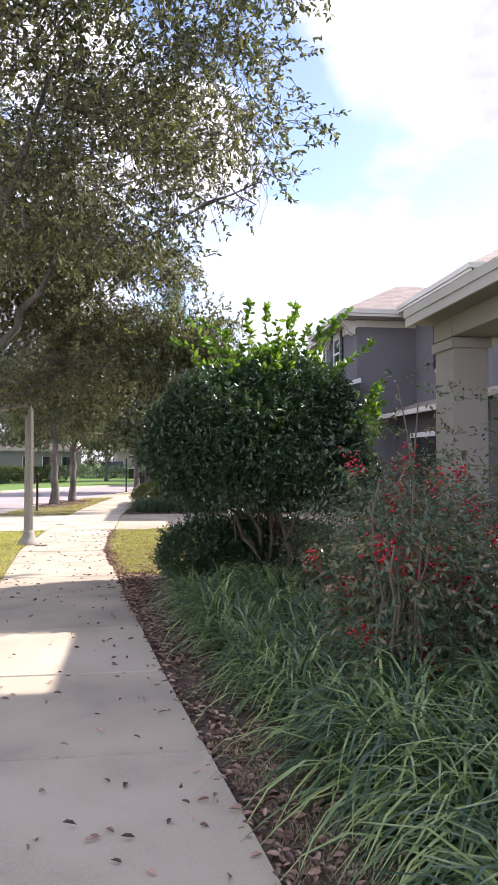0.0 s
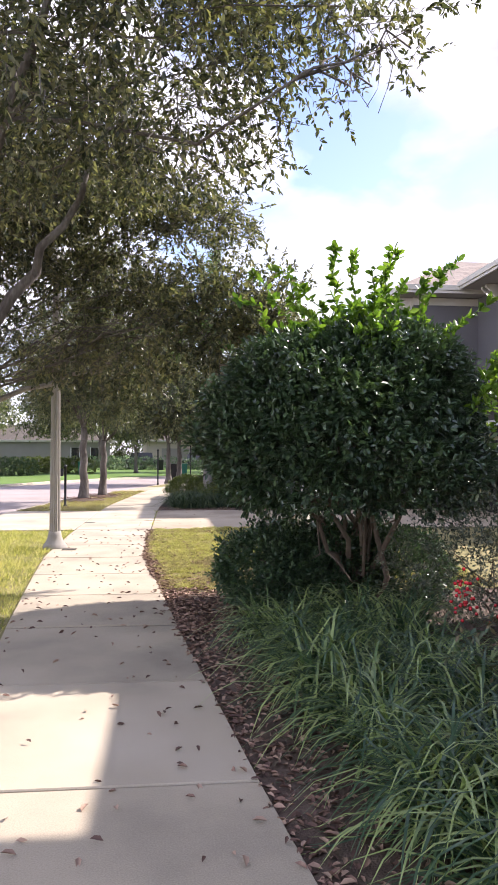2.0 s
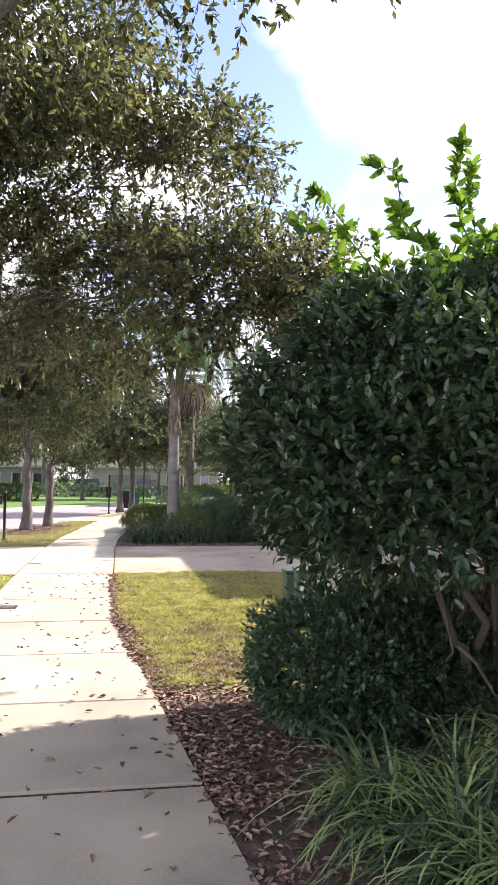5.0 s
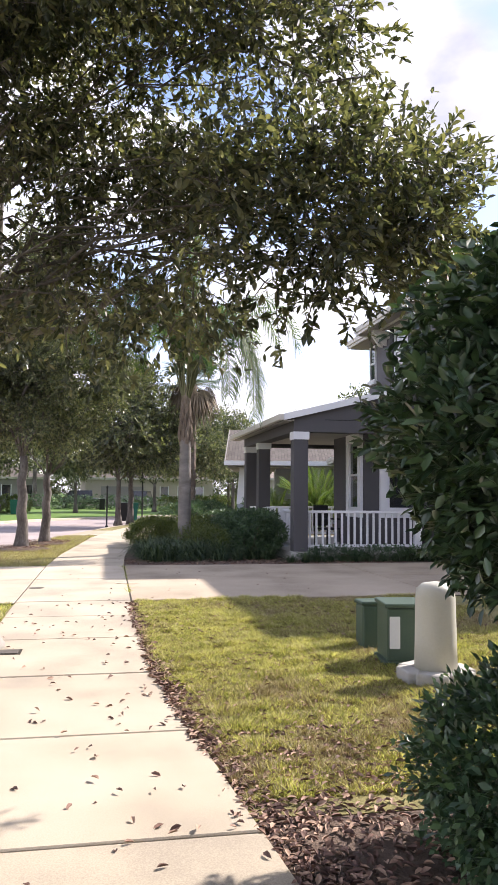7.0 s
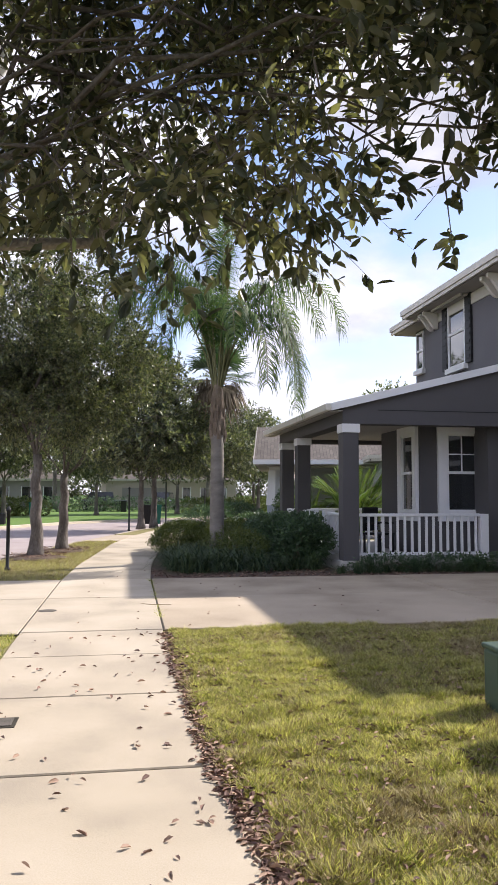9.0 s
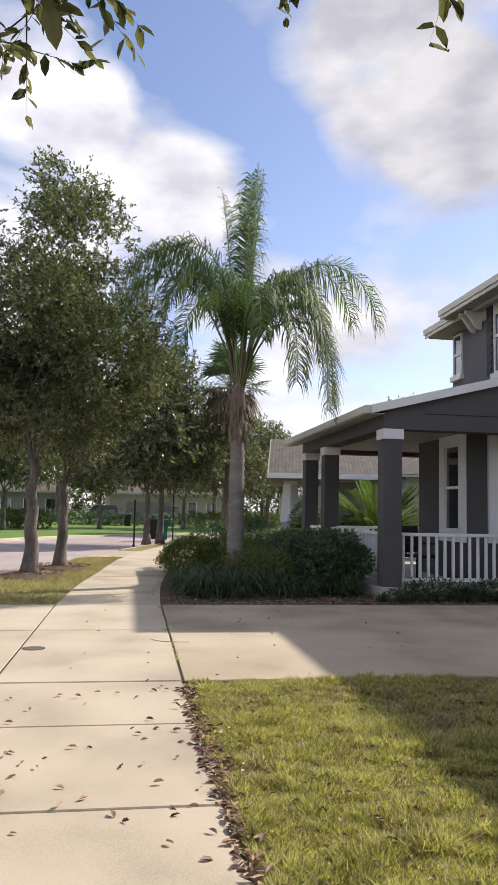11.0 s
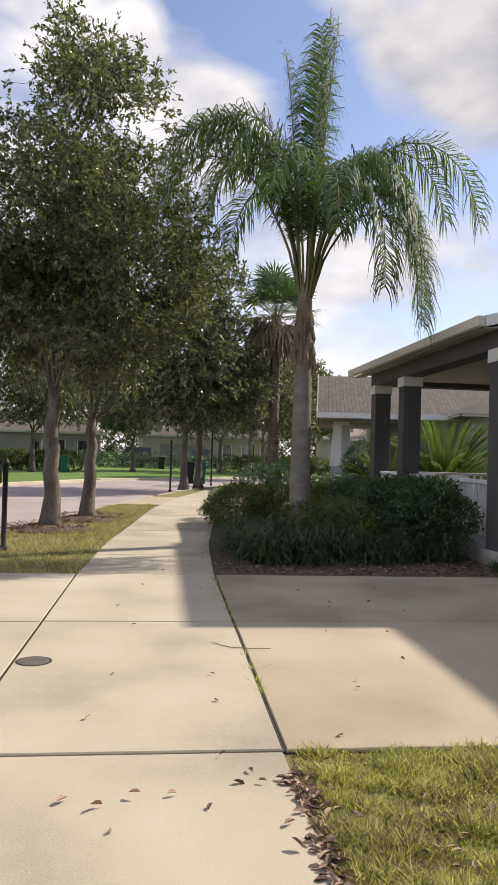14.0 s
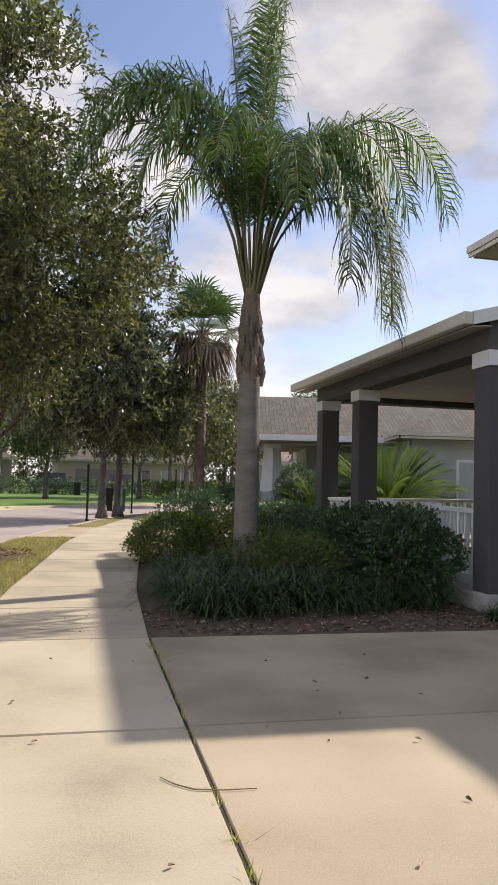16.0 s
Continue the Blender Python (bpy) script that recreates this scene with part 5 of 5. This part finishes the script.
# hedges round the palm and the porch
shrub("hedge", 34, 0.75, 28.4, [(-0.5, 0, 0.38, 0.6, 0.8, 0.33), (0.4, 0.2, 0.38, 0.8, 0.8, 0.33), (1.0, 0.9, 0.38, 0.7, 0.8, 0.33), (-0.3, 1.1, 0.38, 0.6, 0.8, 0.33)], 6500, 0.045, 0.55, M_HEDGEY, "clipped yellow-green hedge beyond the palm", "hedge", stems=6, base=0.02, shell=0.8)
shrub("hedge", 35, 2.35, 24.6, [(0.25, 0.0, 0.54, 0.5, 0.65, 0.44), (0.2, 0.65, 0.56, 0.52, 0.5, 0.42), (0.05, 1.2, 0.54, 0.5, 0.8, 0.44), (0.1, 2.4, 0.48, 0.5, 0.9, 0.40), (0.1, 3.9, 0.48, 0.45, 0.9, 0.40), (0.1, 5.3, 0.48, 0.45, 0.9, 0.40)], 10500, 0.055, 0.5, M_HEDGE, "dense dark green hedge before the porch", "hedge", stems=10, base=0.02, shell=0.8)
shrub("bronze_shrub", 36, 1.4, 25.0, [(0, 0, 0.36, 0.5, 0.5, 0.3), (-0.2, 0.8, 0.36, 0.5, 0.5, 0.32)], 1700, 0.045, 0.4, M_HEDGEY, "loose olive-green shrub beside the palm", stems=6, base=0.02, shell=0.6)
shrub("low_hedge", 37, 5.0, 23.42, [(-1.0, 0, 0.12, 0.7, 0.15, 0.14), (0.2, 0, 0.12, 0.8, 0.15, 0.14), (1.4, 0, 0.12, 0.8, 0.15, 0.14)], 1500, 0.05, 0.45, M_HEDGE, "low dark planting before the porch rail", "hedge", stems=4, base=0.01)
shrub("topiary_bush", 38, 5.6, 39.5, [(0, 0, 1.15, 0.55, 0.5, 0.75), (0, 0, 0.7, 0.55, 0.5, 0.6)], 1800, 0.06, 0.5, M_HEDGE, "dark clipped upright bush by the neighbouring porch", stems=3, base=0.02, shell=0.85)
shrub("hedge", 39, 2.2, 36.0 + 3, [(0, 0, 0.5, 0.9, 1.0, 0.5), (0.9, 1.6, 0.55, 0.9, 1.0, 0.55), (1.8, 3.4, 0.55, 0.9, 1.2, 0.55)], 2600, 0.07, 0.5, M_HEDGE, "clipped hedge beside the far pavement", "hedge", stems=3, base=0.02, shell=0.85)


def areca(x, y, s, seed):
    rng = np.random.default_rng(seed)
    t = empty("areca_palm", x, y, -0.03, "bushy yellow-green feather palm", "palm tree", "feather palms")
    for i in range(58):
        a, el = rng.uniform(0, 6.28), radians(rng.uniform(38, 86))
        d = np.array([math.cos(a) * math.cos(el), math.sin(a) * math.cos(el), math.sin(el)])
        p = np.array([0.1 * math.cos(a), 0.1 * math.sin(a), 0.0])
        pts = [p.copy()]
        for j in range(8):
            p = p + d * 2.2 * s / 8
            d = d + np.array([0, 0, -0.17])
            d /= np.linalg.norm(d)
            pts.append(p.copy())
        fr = part("frond", tube(bmesh.new(), [tuple(q) for q in pts], [0.015 - 0.0016 * k for k in range(9)], 5), M_PALM, t)
        vv, ff = [], []
        for k in range(40):
            u = 2.0 + 6.0 * k / 40
            j = min(7, int(u))
            q = pts[j] + (pts[j + 1] - pts[j]) * (u - j)
            ax = pts[j + 1] - pts[j]
            ax /= np.linalg.norm(ax)
            side = np.cross(ax, [0, 0, 1.0])
            side /= np.linalg.norm(side) + 1e-9
            for sg in (-1, 1):
                dd = side * sg * 0.8 + ax * 0.6 + np.array([0, 0, 0.1])
                dd /= np.linalg.norm(dd)
                l = 0.42 * s
                w = np.cross(dd, [0, 0, 1.0]) * 0.019
                m1 = q + dd * l * 0.55
                tp = m1 + (dd + np.array([0, 0, -0.7])) * l * 0.4
                n0 = len(vv)
                vv += [q, m1 - w, tp, m1 + w]
                ff.append((n0, n0 + 1, n0 + 2, n0 + 3))
        part("frond_blade", arrays("frond_blade", np.array(vv), np.array(ff)), M_ARECA, fr)


areca(7.3, 36.3, 1.15, 1)
areca(8.1, 38.0, 1.2, 2)
areca(6.2, 38.6, 0.8, 3)

# ---- street furniture ----


def lamp_post(x, y, hgt, label):
    t = empty("street_lamp", x, y, -0.03, label, "street lamp", "street lamps")
    b = bmesh.new()
    lathe(b, [(0.20, 0), (0.20, 0.06), (0.17, 0.10), (0.13, 0.16), (0.105, 0.24), (0.10, 0.3)], 20)
    part("base", b, M_POLE, t, "flared concrete base", True)
    b = bmesh.new()
    n = 16
    rows = []
    for z, r in ((0.3, 0.088), (hgt * 0.5, 0.075), (hgt, 0.06)):
        rows.append([b.verts.new(((r * (1 if i % 2 else 0.86)) * math.cos(2 * math.pi * i / (2 * n)), (r * (1 if i % 2 else 0.86)) * math.sin(2 * math.pi * i / (2 * n)), z)) for i in range(2 * n)])
    for a, c in zip(rows, rows[1:]):
        for i in range(2 * n):
            b.faces.new((a[i], a[(i + 1) % (2 * n)], c[(i + 1) % (2 * n)], c[i]))
    b.faces.new(rows[-1])
    part("pole", b, M_POLE, t, "fluted tapering pale pole")
    b = bmesh.new()
    lathe(b, [(0.06, hgt), (0.12, hgt + 0.03), (0.12, hgt + 0.08), (0.07, hgt + 0.1)], 16)
    part("collar", b, M_BLACK, t)
    b = bmesh.new()
    lathe(b, [(0.09, hgt + 0.1), (0.17, hgt + 0.2), (0.19, hgt + 0.32), (0.15, hgt + 0.46), (0.06, hgt + 0.56), (0.02, hgt + 0.6)], 18)
    part("globe", b, M_LABEL, t, "white acorn globe", True)
    return t


lamp_post(-2.12, 14.65, 4.3, "fluted concrete street lamp beside the pavement")
lamp_post(-14.5, 48.0, 3.6, "pale street lamp across the street")


def black_post(x, y, hgt, plate, label):
    t = empty("sign_post", x, y, -0.03, label, "sign post", "black posts")
    b = bmesh.new()
    lathe(b, [(0.06, 0), (0.06, 0.05), (0.035, 0.08), (0.035, hgt), (0.05, hgt + 0.01), (0.05, hgt + 0.04), (0.015, hgt + 0.1)], 12)
    part("post", b, M_BLACK, t, "slim black metal post", True)
    if plate:
        boxed("mailbox", -0.32, -0.06, -0.09, 0.09, hgt - 0.25, hgt - 0.03, M_BLACK, t, "black box", 0.02)
    return t


black_post(-3.3, 24.6, 1.15, True, "black mailbox post at the kerb")
black_post(-0.87, 40.6, 1.7, False, "short black metal post on the verge")
black_post(0.93, 46.2, 2.9, False, "tall black metal sign post on the verge")
black_post(3.6, 53.5, 1.8, False, "far black metal post by the bend")


def bin_(x, y, m, label):
    t = empty("wheelie_bin", x, y, -0.03, label, "bin", "bins")
    b = bmesh.new()
    lo = [(-0.22, -0.25), (0.22, -0.25), (0.22, 0.25), (-0.22, 0.25)]
    rows = [[b.verts.new((u * k, v * k, z)) for u, v in lo] for k, z in ((0.85, 0.02), (1.1, 0.9))]
    for i in range(4):
        b.faces.new((rows[0][i], rows[0][(i + 1) % 4], rows[1][(i + 1) % 4], rows[1][i]))
    b.faces.new(rows[0][::-1]), b.faces.new(rows[1])
    body = part("body", b, m, t)
    boxed("lid", -0.27, 0.27, -0.3, 0.3, 0.9, 0.97, m, t, bevel=0.02)
    for s in (-0.2, 0.2):
        part("wheel", tube(bmesh.new(), [(s - 0.03, 0.26, 0.1), (s + 0.03, 0.26, 0.1)], [0.1, 0.1], 12), M_TYRE, t)


bin_(0.52, 47.4, M_TEAL, "green plastic wheeled bin on the verge")
bin_(0.02, 47.5, M_BLACK, "dark wheeled bin on the verge")
bin_(-6.8, 59.3, M_TEAL, "green plastic wheeled bin on the lawn across the street")
bin_(-1.1, 74.0, M_BLACK, "dark wheeled bin beside a far drive")


def car(x, y, rz, label):
    t = empty("pickup_truck", x, y, -0.12, label, "truck", rz=rz)
    b = bmesh.new()
    box(b, -2.6, 2.6, -0.92, 0.92, 0.5, 1.05, 0.08)
    part("body", b, M_CARP, t)
    b = bmesh.new()
    pts = [(-0.6, 1.05), (1.5, 1.05), (0.95, 1.75), (-0.45, 1.78)]
    a = [b.verts.new((u, -0.82, z)) for u, z in pts]
    c = [b.verts.new((u, 0.82, z)) for u, z in pts]
    b.faces.new(a), b.faces.new(c[::-1])
    for i in range(4):
        b.faces.new((a[i], a[(i + 1) % 4], c[(i + 1) % 4], c[i]))
    bmesh.ops.recalc_face_normals(b, faces=b.faces)
    cab = part("cab", b, M_CARP, t)
    boxed("side_window", -0.4, 1.1, -0.83, -0.815, 1.12, 1.62, M_GLASS, cab)
    for u in (-1.7, 1.7):
        for v in (-0.85, 0.85):
            w = part("wheel", tube(bmesh.new(), [(u, v - 0.12, 0.38), (u, v + 0.12, 0.38)], [0.38, 0.38], 18), M_TYRE, t)
            part("rim", tube(bmesh.new(), [(u, v - 0.13, 0.38), (u, v + 0.13, 0.38)], [0.22, 0.22], 12), M_CHROME, w)


car(2.5, 82, 70, "dark pickup truck parked before a far house")
car(-3.0, 80.0, 120, "black truck parked across the street")

for i, (x, y, l) in enumerate(((-17, 68, 8.0), (-1.5, 75.5, 6.5), (14, 78, 7.0), (-13.5, 57, 3.2), (-8.8, 62.5, 2.6), (-20, 53, 3.4), (7.5, 71, 3.2), (15.5, 70, 3.4))):
    shrub("far_hedge", 80 + i, x, y, [(k * 0.9 - l, 0, 0.55, 0.8, 0.7, 0.6) for k in range(int(2 * l / 0.9) + 1)], 2600, 0.12, 0.55, M_HEDGE if i % 2 else M_HEDGEY, "clipped green hedge across the street", "hedge", stems=2, per=5, base=0.02, shell=0.85, group="far hedges")

for i, x in enumerate((-58, -40, -22, -4, 14, 32, 50)):
    shrub("far_thicket", 140 + i, x, 122 - 0.004 * x * x, [(k * 3.1 - 9, 0, 2.4 + (k * 7 % 3) * 0.5, 2.6, 2.2, 2.6 + (k * 5 % 4) * 0.4) for k in range(7)], 2200, 0.42, 0.55, M_OAKLEAF2, "dark belt of trees beyond the far houses", "trees", stems=5, per=6, twig=0.9, base=0.02, shell=0.55, group="far tree belt", stem_r=0.12)

# ---- utility boxes on the lawn ----
t = empty("utility_box", 1.60, 13.5, -0.02, "dark green utility cabinet with a white sticker", "utility box", rz=-8)
boxed("base", -0.25, 0.25, -0.22, 0.22, 0, 0.06, M_BOX, t)
boxed("body", -0.225, 0.225, -0.20, 0.20, 0.06, 0.51, M_BOX, t, bevel=0.015)
boxed("lid", -0.245, 0.245, -0.22, 0.22, 0.51, 0.55, M_BOX, t, bevel=0.012)
boxed("sticker", -0.205, -0.115, -0.206, -0.2015, 0.17, 0.44, M_LABEL, t, "white warning sticker")
boxed("latch", 0.12, 0.15, -0.212, -0.2015, 0.29, 0.36, M_BLACK, t)
t = empty("utility_box", 1.50, 14.2, -0.02, "slim dark green utility pedestal", "utility box")
boxed("body", -0.10, 0.10, -0.11, 0.11, 0, 0.42, M_BOX, t, bevel=0.02)
boxed("lid", -0.112, 0.112, -0.122, 0.122, 0.42, 0.46, M_BOX, t, bevel=0.015)
t = empty("utility_pedestal", 1.58, 12.88, -0.02, "cream rounded utility pedestal on a concrete collar", "utility pedestal")
b = bmesh.new()
lathe(b, [(0.17, 0.1), (0.165, 0.3), (0.158, 0.66), (0.148, 0.73), (0.105, 0.77), (0.03, 0.785)], 24)
part("body", b, M_PED, t, "", True)
for i in range(6):
    a = i * math.pi / 3
    b = bmesh.new()
    box(b, -0.125, 0.125, -0.07, 0.07, 0, 0.11, 0.02)
    ob = part("collar_block", b, M_PAD, t)
    ob.matrix_basis = pose(0.22 * math.cos(a), 0.22 * math.sin(a), 0, 0, 0, 90 + 60 * i)

# porch furniture
t = empty("patio_chair", 4.45, 25.3, 0.17, "dark metal patio chair on the porch", "chair", rz=30)
boxed("seat", -0.25, 0.25, -0.25, 0.25, 0.42, 0.47, M_BLACK, t, bevel=0.015)
boxed("backrest", -0.25, 0.25, 0.22, 0.27, 0.5, 1.02, M_BLACK, t, bevel=0.02)
for u in (-0.22, 0.22):
    for v in (-0.22, 0.22):
        boxed("leg", u - 0.018, u + 0.018, v - 0.018, v + 0.018, 0, 0.42, M_BLACK, t)
    boxed("armrest", u - 0.025, u + 0.025, -0.22, 0.22, 0.66, 0.7, M_BLACK, t)

# inlet cover in the pavement
t = empty("valve_cover", -1.86, 14.4, 0.0, "small iron utility cover in the pavement", "cover")
boxed("frame", -0.11, 0.11, -0.11, 0.11, -0.01, 0.006, M_JOINT, t)
boxed("lid", -0.085, 0.085, -0.085, 0.085, 0.006, 0.012, M_IRON, t)

t = empty("manhole_cover", -2.02, 19.15, 0.0, "small round iron cover in the concrete apron", "cover")
part("frame", lathe(bmesh.new(), [(0.115, -0.005), (0.115, 0.004), (0.103, 0.005)], 24), M_JOINT, t)
part("lid", lathe(bmesh.new(), [(0.098, 0.0), (0.098, 0.005), (0.092, 0.007)], 24), M_IRON, t)
twig_pts = [(-0.853, 19.624, 0.009), (-0.796, 19.532, 0.009), (-0.719, 19.464, 0.009), (-0.588, 19.437, 0.009), (-0.451, 19.432, 0.009)]
tagged(part("fallen_twig", tube(bmesh.new(), twig_pts, [0.002, 0.003, 0.0038, 0.003, 0.002], 6), M_STRAW), "thin curved fallen twig lying across the joint", "twig")

# ---- fallen leaves and lawn blades ----


def litter(name, seed, pts, z, label, size=0.05):
    rng = np.random.default_rng(seed)
    n = len(pts)
    p = np.column_stack([pts, np.full(n, z) + rng.uniform(0.003, 0.018, n)])
    a = rng.uniform(0, 6.28, n)
    d = np.column_stack([np.cos(a), np.sin(a), rng.normal(0, 0.22, n)])
    d /= np.linalg.norm(d, axis=1, keepdims=True)
    up = rng.normal(0, 0.35, (n, 3)) + np.array([0, 0, 1.0])
    sd = np.cross(up, d)
    sd /= np.linalg.norm(sd, axis=1, keepdims=True)
    curl = LEAF6.copy()
    curl[:, 2] *= 2.2
    ob = part(name, leaf_cloud(name, rng, p, np.stack([d, sd, np.cross(d, sd)], 2), size, size * 0.42, curl), M_LITTER)
    return tagged(ob, label, "leaf litter", kind="stuff")


rng_l = np.random.default_rng(90)
y = rng_l.uniform(0.5, 17.4, 6800)
keep = rng_l.uniform(size=6800) < np.where(y < 11.5, 0.8, np.where(y < 14.0, 0.75, 0.45))
y = y[keep]
x = np.array([edge(v) for v in y]) + np.abs(rng_l.normal(0.0, np.where(y < 11.5, 0.30, np.where(y < 14.0, 0.09, 0.065)))) - 0.03
litter("leaf_litter", 91, np.column_stack([x, y]), np.where(y < 11.5, -0.02, -0.003), "red-brown dead oak leaves along the pavement edge")
n = 3600
y = rng_l.uniform(8.6, 11.9, n)
x = np.array([edge(v) for v in y]) + rng_l.uniform(0, 1.8, n) ** 1.3
litter("leaf_litter", 92, np.column_stack([x, y]), -0.015, "drift of brown dead leaves on the bed")
n = 1500
y = rng_l.uniform(22.8, 24.2, n)
litter("mulch_chips", 93, np.column_stack([rng_l.uniform(-0.55, 5.5, n), y]), -0.02, "brown bark chips in the bed")
for cx, cy, sd in ((-3.08, 27.3, 94), (-2.62, 29.3, 108)):
    a, r = rng_l.uniform(0, 6.28, 420), 0.8 * np.sqrt(rng_l.uniform(0, 1, 420))
    litter("bark_chips", sd, np.column_stack([cx + 0.9 * r * np.cos(a), cy + r * np.sin(a)]), 0.09 - 0.0, "brown bark chips and leaves heaped round a street oak", 0.05).location.z = -0.02
n = 2400
litter("scattered_leaves", 107, np.column_stack([rng_l.uniform(-0.5, 3.4, n), rng_l.uniform(10.8, 17.2, n)]), 0.006, "single dead leaves lying in the lawn", 0.036)
n = 380
y = rng_l.uniform(1, 17.5, n)
litter("scattered_leaves", 95, np.column_stack([np.array([edge(v) for v in y]) - rng_l.uniform(0, 1, n) ** 1.6 * 1.5, y]), 0.003, "single dead leaves scattered on the slabs", 0.052)
n = 54
y = rng_l.uniform(17.5, 24, n)
litter("scattered_leaves", 96, np.column_stack([rng_l.uniform(-2, 2.5, n), y]), 0.004, "a few dead leaves on the driveway", 0.04)


def blades(name, seed, xy, h, label, material=M_BLADE, wide=0.004):
    """Short leaning blades; patches of the lawn stand lower and thinner."""
    rng = np.random.default_rng(seed)
    p = np.column_stack([xy, np.full(len(xy), -0.022)])
    m = len(p)
    a = rng.uniform(0, 6.28, m)
    hh = h * rng.uniform(0.5, 1.3, m) * (1 + 0.3 * lumpy(p, 2.6, 5) + 0.5 * lumpy(p, 14.0, 6)).clip(0.25, 2)
    w = np.column_stack([np.cos(a), np.sin(a), np.zeros(m)]) * wide
    ln = np.column_stack([rng.normal(0, 0.8, m), rng.normal(0, 0.8, m), np.ones(m)]) * hh[:, None]
    v = np.stack([p - w, p + w, p + ln * 1.25], 1).reshape(-1, 3)
    return tagged(part(name, arrays(name, v, np.arange(3 * m).reshape(-1, 3)), material), label, "grass", kind="stuff")


def scatter(rng, n, x0, x1, y0, y1, ok):
    x, y = rng.uniform(x0, x1, n), rng.uniform(y0, y1, n)
    e = np.interp(y, EDGE_Y, EDGE_X)
    k = ok(x, y, e)
    return np.column_stack([x[k], y[k]])


thin = lambda x, y: rng_l.uniform(size=len(x)) < 0.55 + 0.45 * lumpy(np.column_stack([x, y, 0 * x]), 1.7, 3) + 0.35 * lumpy(np.column_stack([x, y, 0 * x]), 6.0, 4)
q = scatter(rng_l, 490000, -0.7, 3.6, 10.8, 17.68, lambda x, y, e: (x > e + 0.05) & thin(x, y))
blades("grass", 97, q, 0.032, "patchy yellow-green lawn grass", M_BLADE, 0.0048)
q = scatter(rng_l, 360000, -0.7, 3.6, 10.8, 17.67, lambda x, y, e: (x > e + 0.02))
blades("dry_grass", 101, q, 0.030, "straw-brown dead grass among the lawn", M_STRAW, 0.0042)
q = scatter(rng_l, 60000, -4.6, -1.4, 6, 17.55, lambda x, y, e: (x < e - WALK_W - 0.02) & (x > np.interp(y, KERB_Y, KERB_X) + 0.02))
blades("grass", 98, q, 0.045, "verge grass beside the pavement")
q = scatter(rng_l, 70000, -4.4, -0.9, 22.7, 33.5, lambda x, y, e: (x < e - WALK_W - 0.02) & (x > np.interp(y, KERB_Y, KERB_X) + 0.02))
blades("grass", 99, q[::4], 0.045, "dry verge grass under street oaks")
blades("dry_grass", 102, np.concatenate([q[1::4], q[2::4], q[3::4]]), 0.04, "straw-brown verge grass", M_STRAW)
q = scatter(rng_l, 26000, 0, 1.6, 1.0, 4.4, lambda x, y, e: (x > e + 0.04) & (x < e + 0.42))
blades("dry_grass", 103, q, 0.022, "thin straw-brown grass along the bed", M_STRAW, 0.002)
# grass in the long joint beside the driveway
y = rng_l.uniform(17.6, 22.6, 1500)
x = np.array([edge(v) for v in y]) + 0.010 + rng_l.normal(0, 0.007, 1500)
k = lumpy(np.column_stack([x * 0, y, y * 0]), 3.0, 9) > -0.2
blades("joint_grass", 104, np.column_stack([x, y])[k], 0.03, "short grass sprouting in the joint", M_BLADE, 0.003)
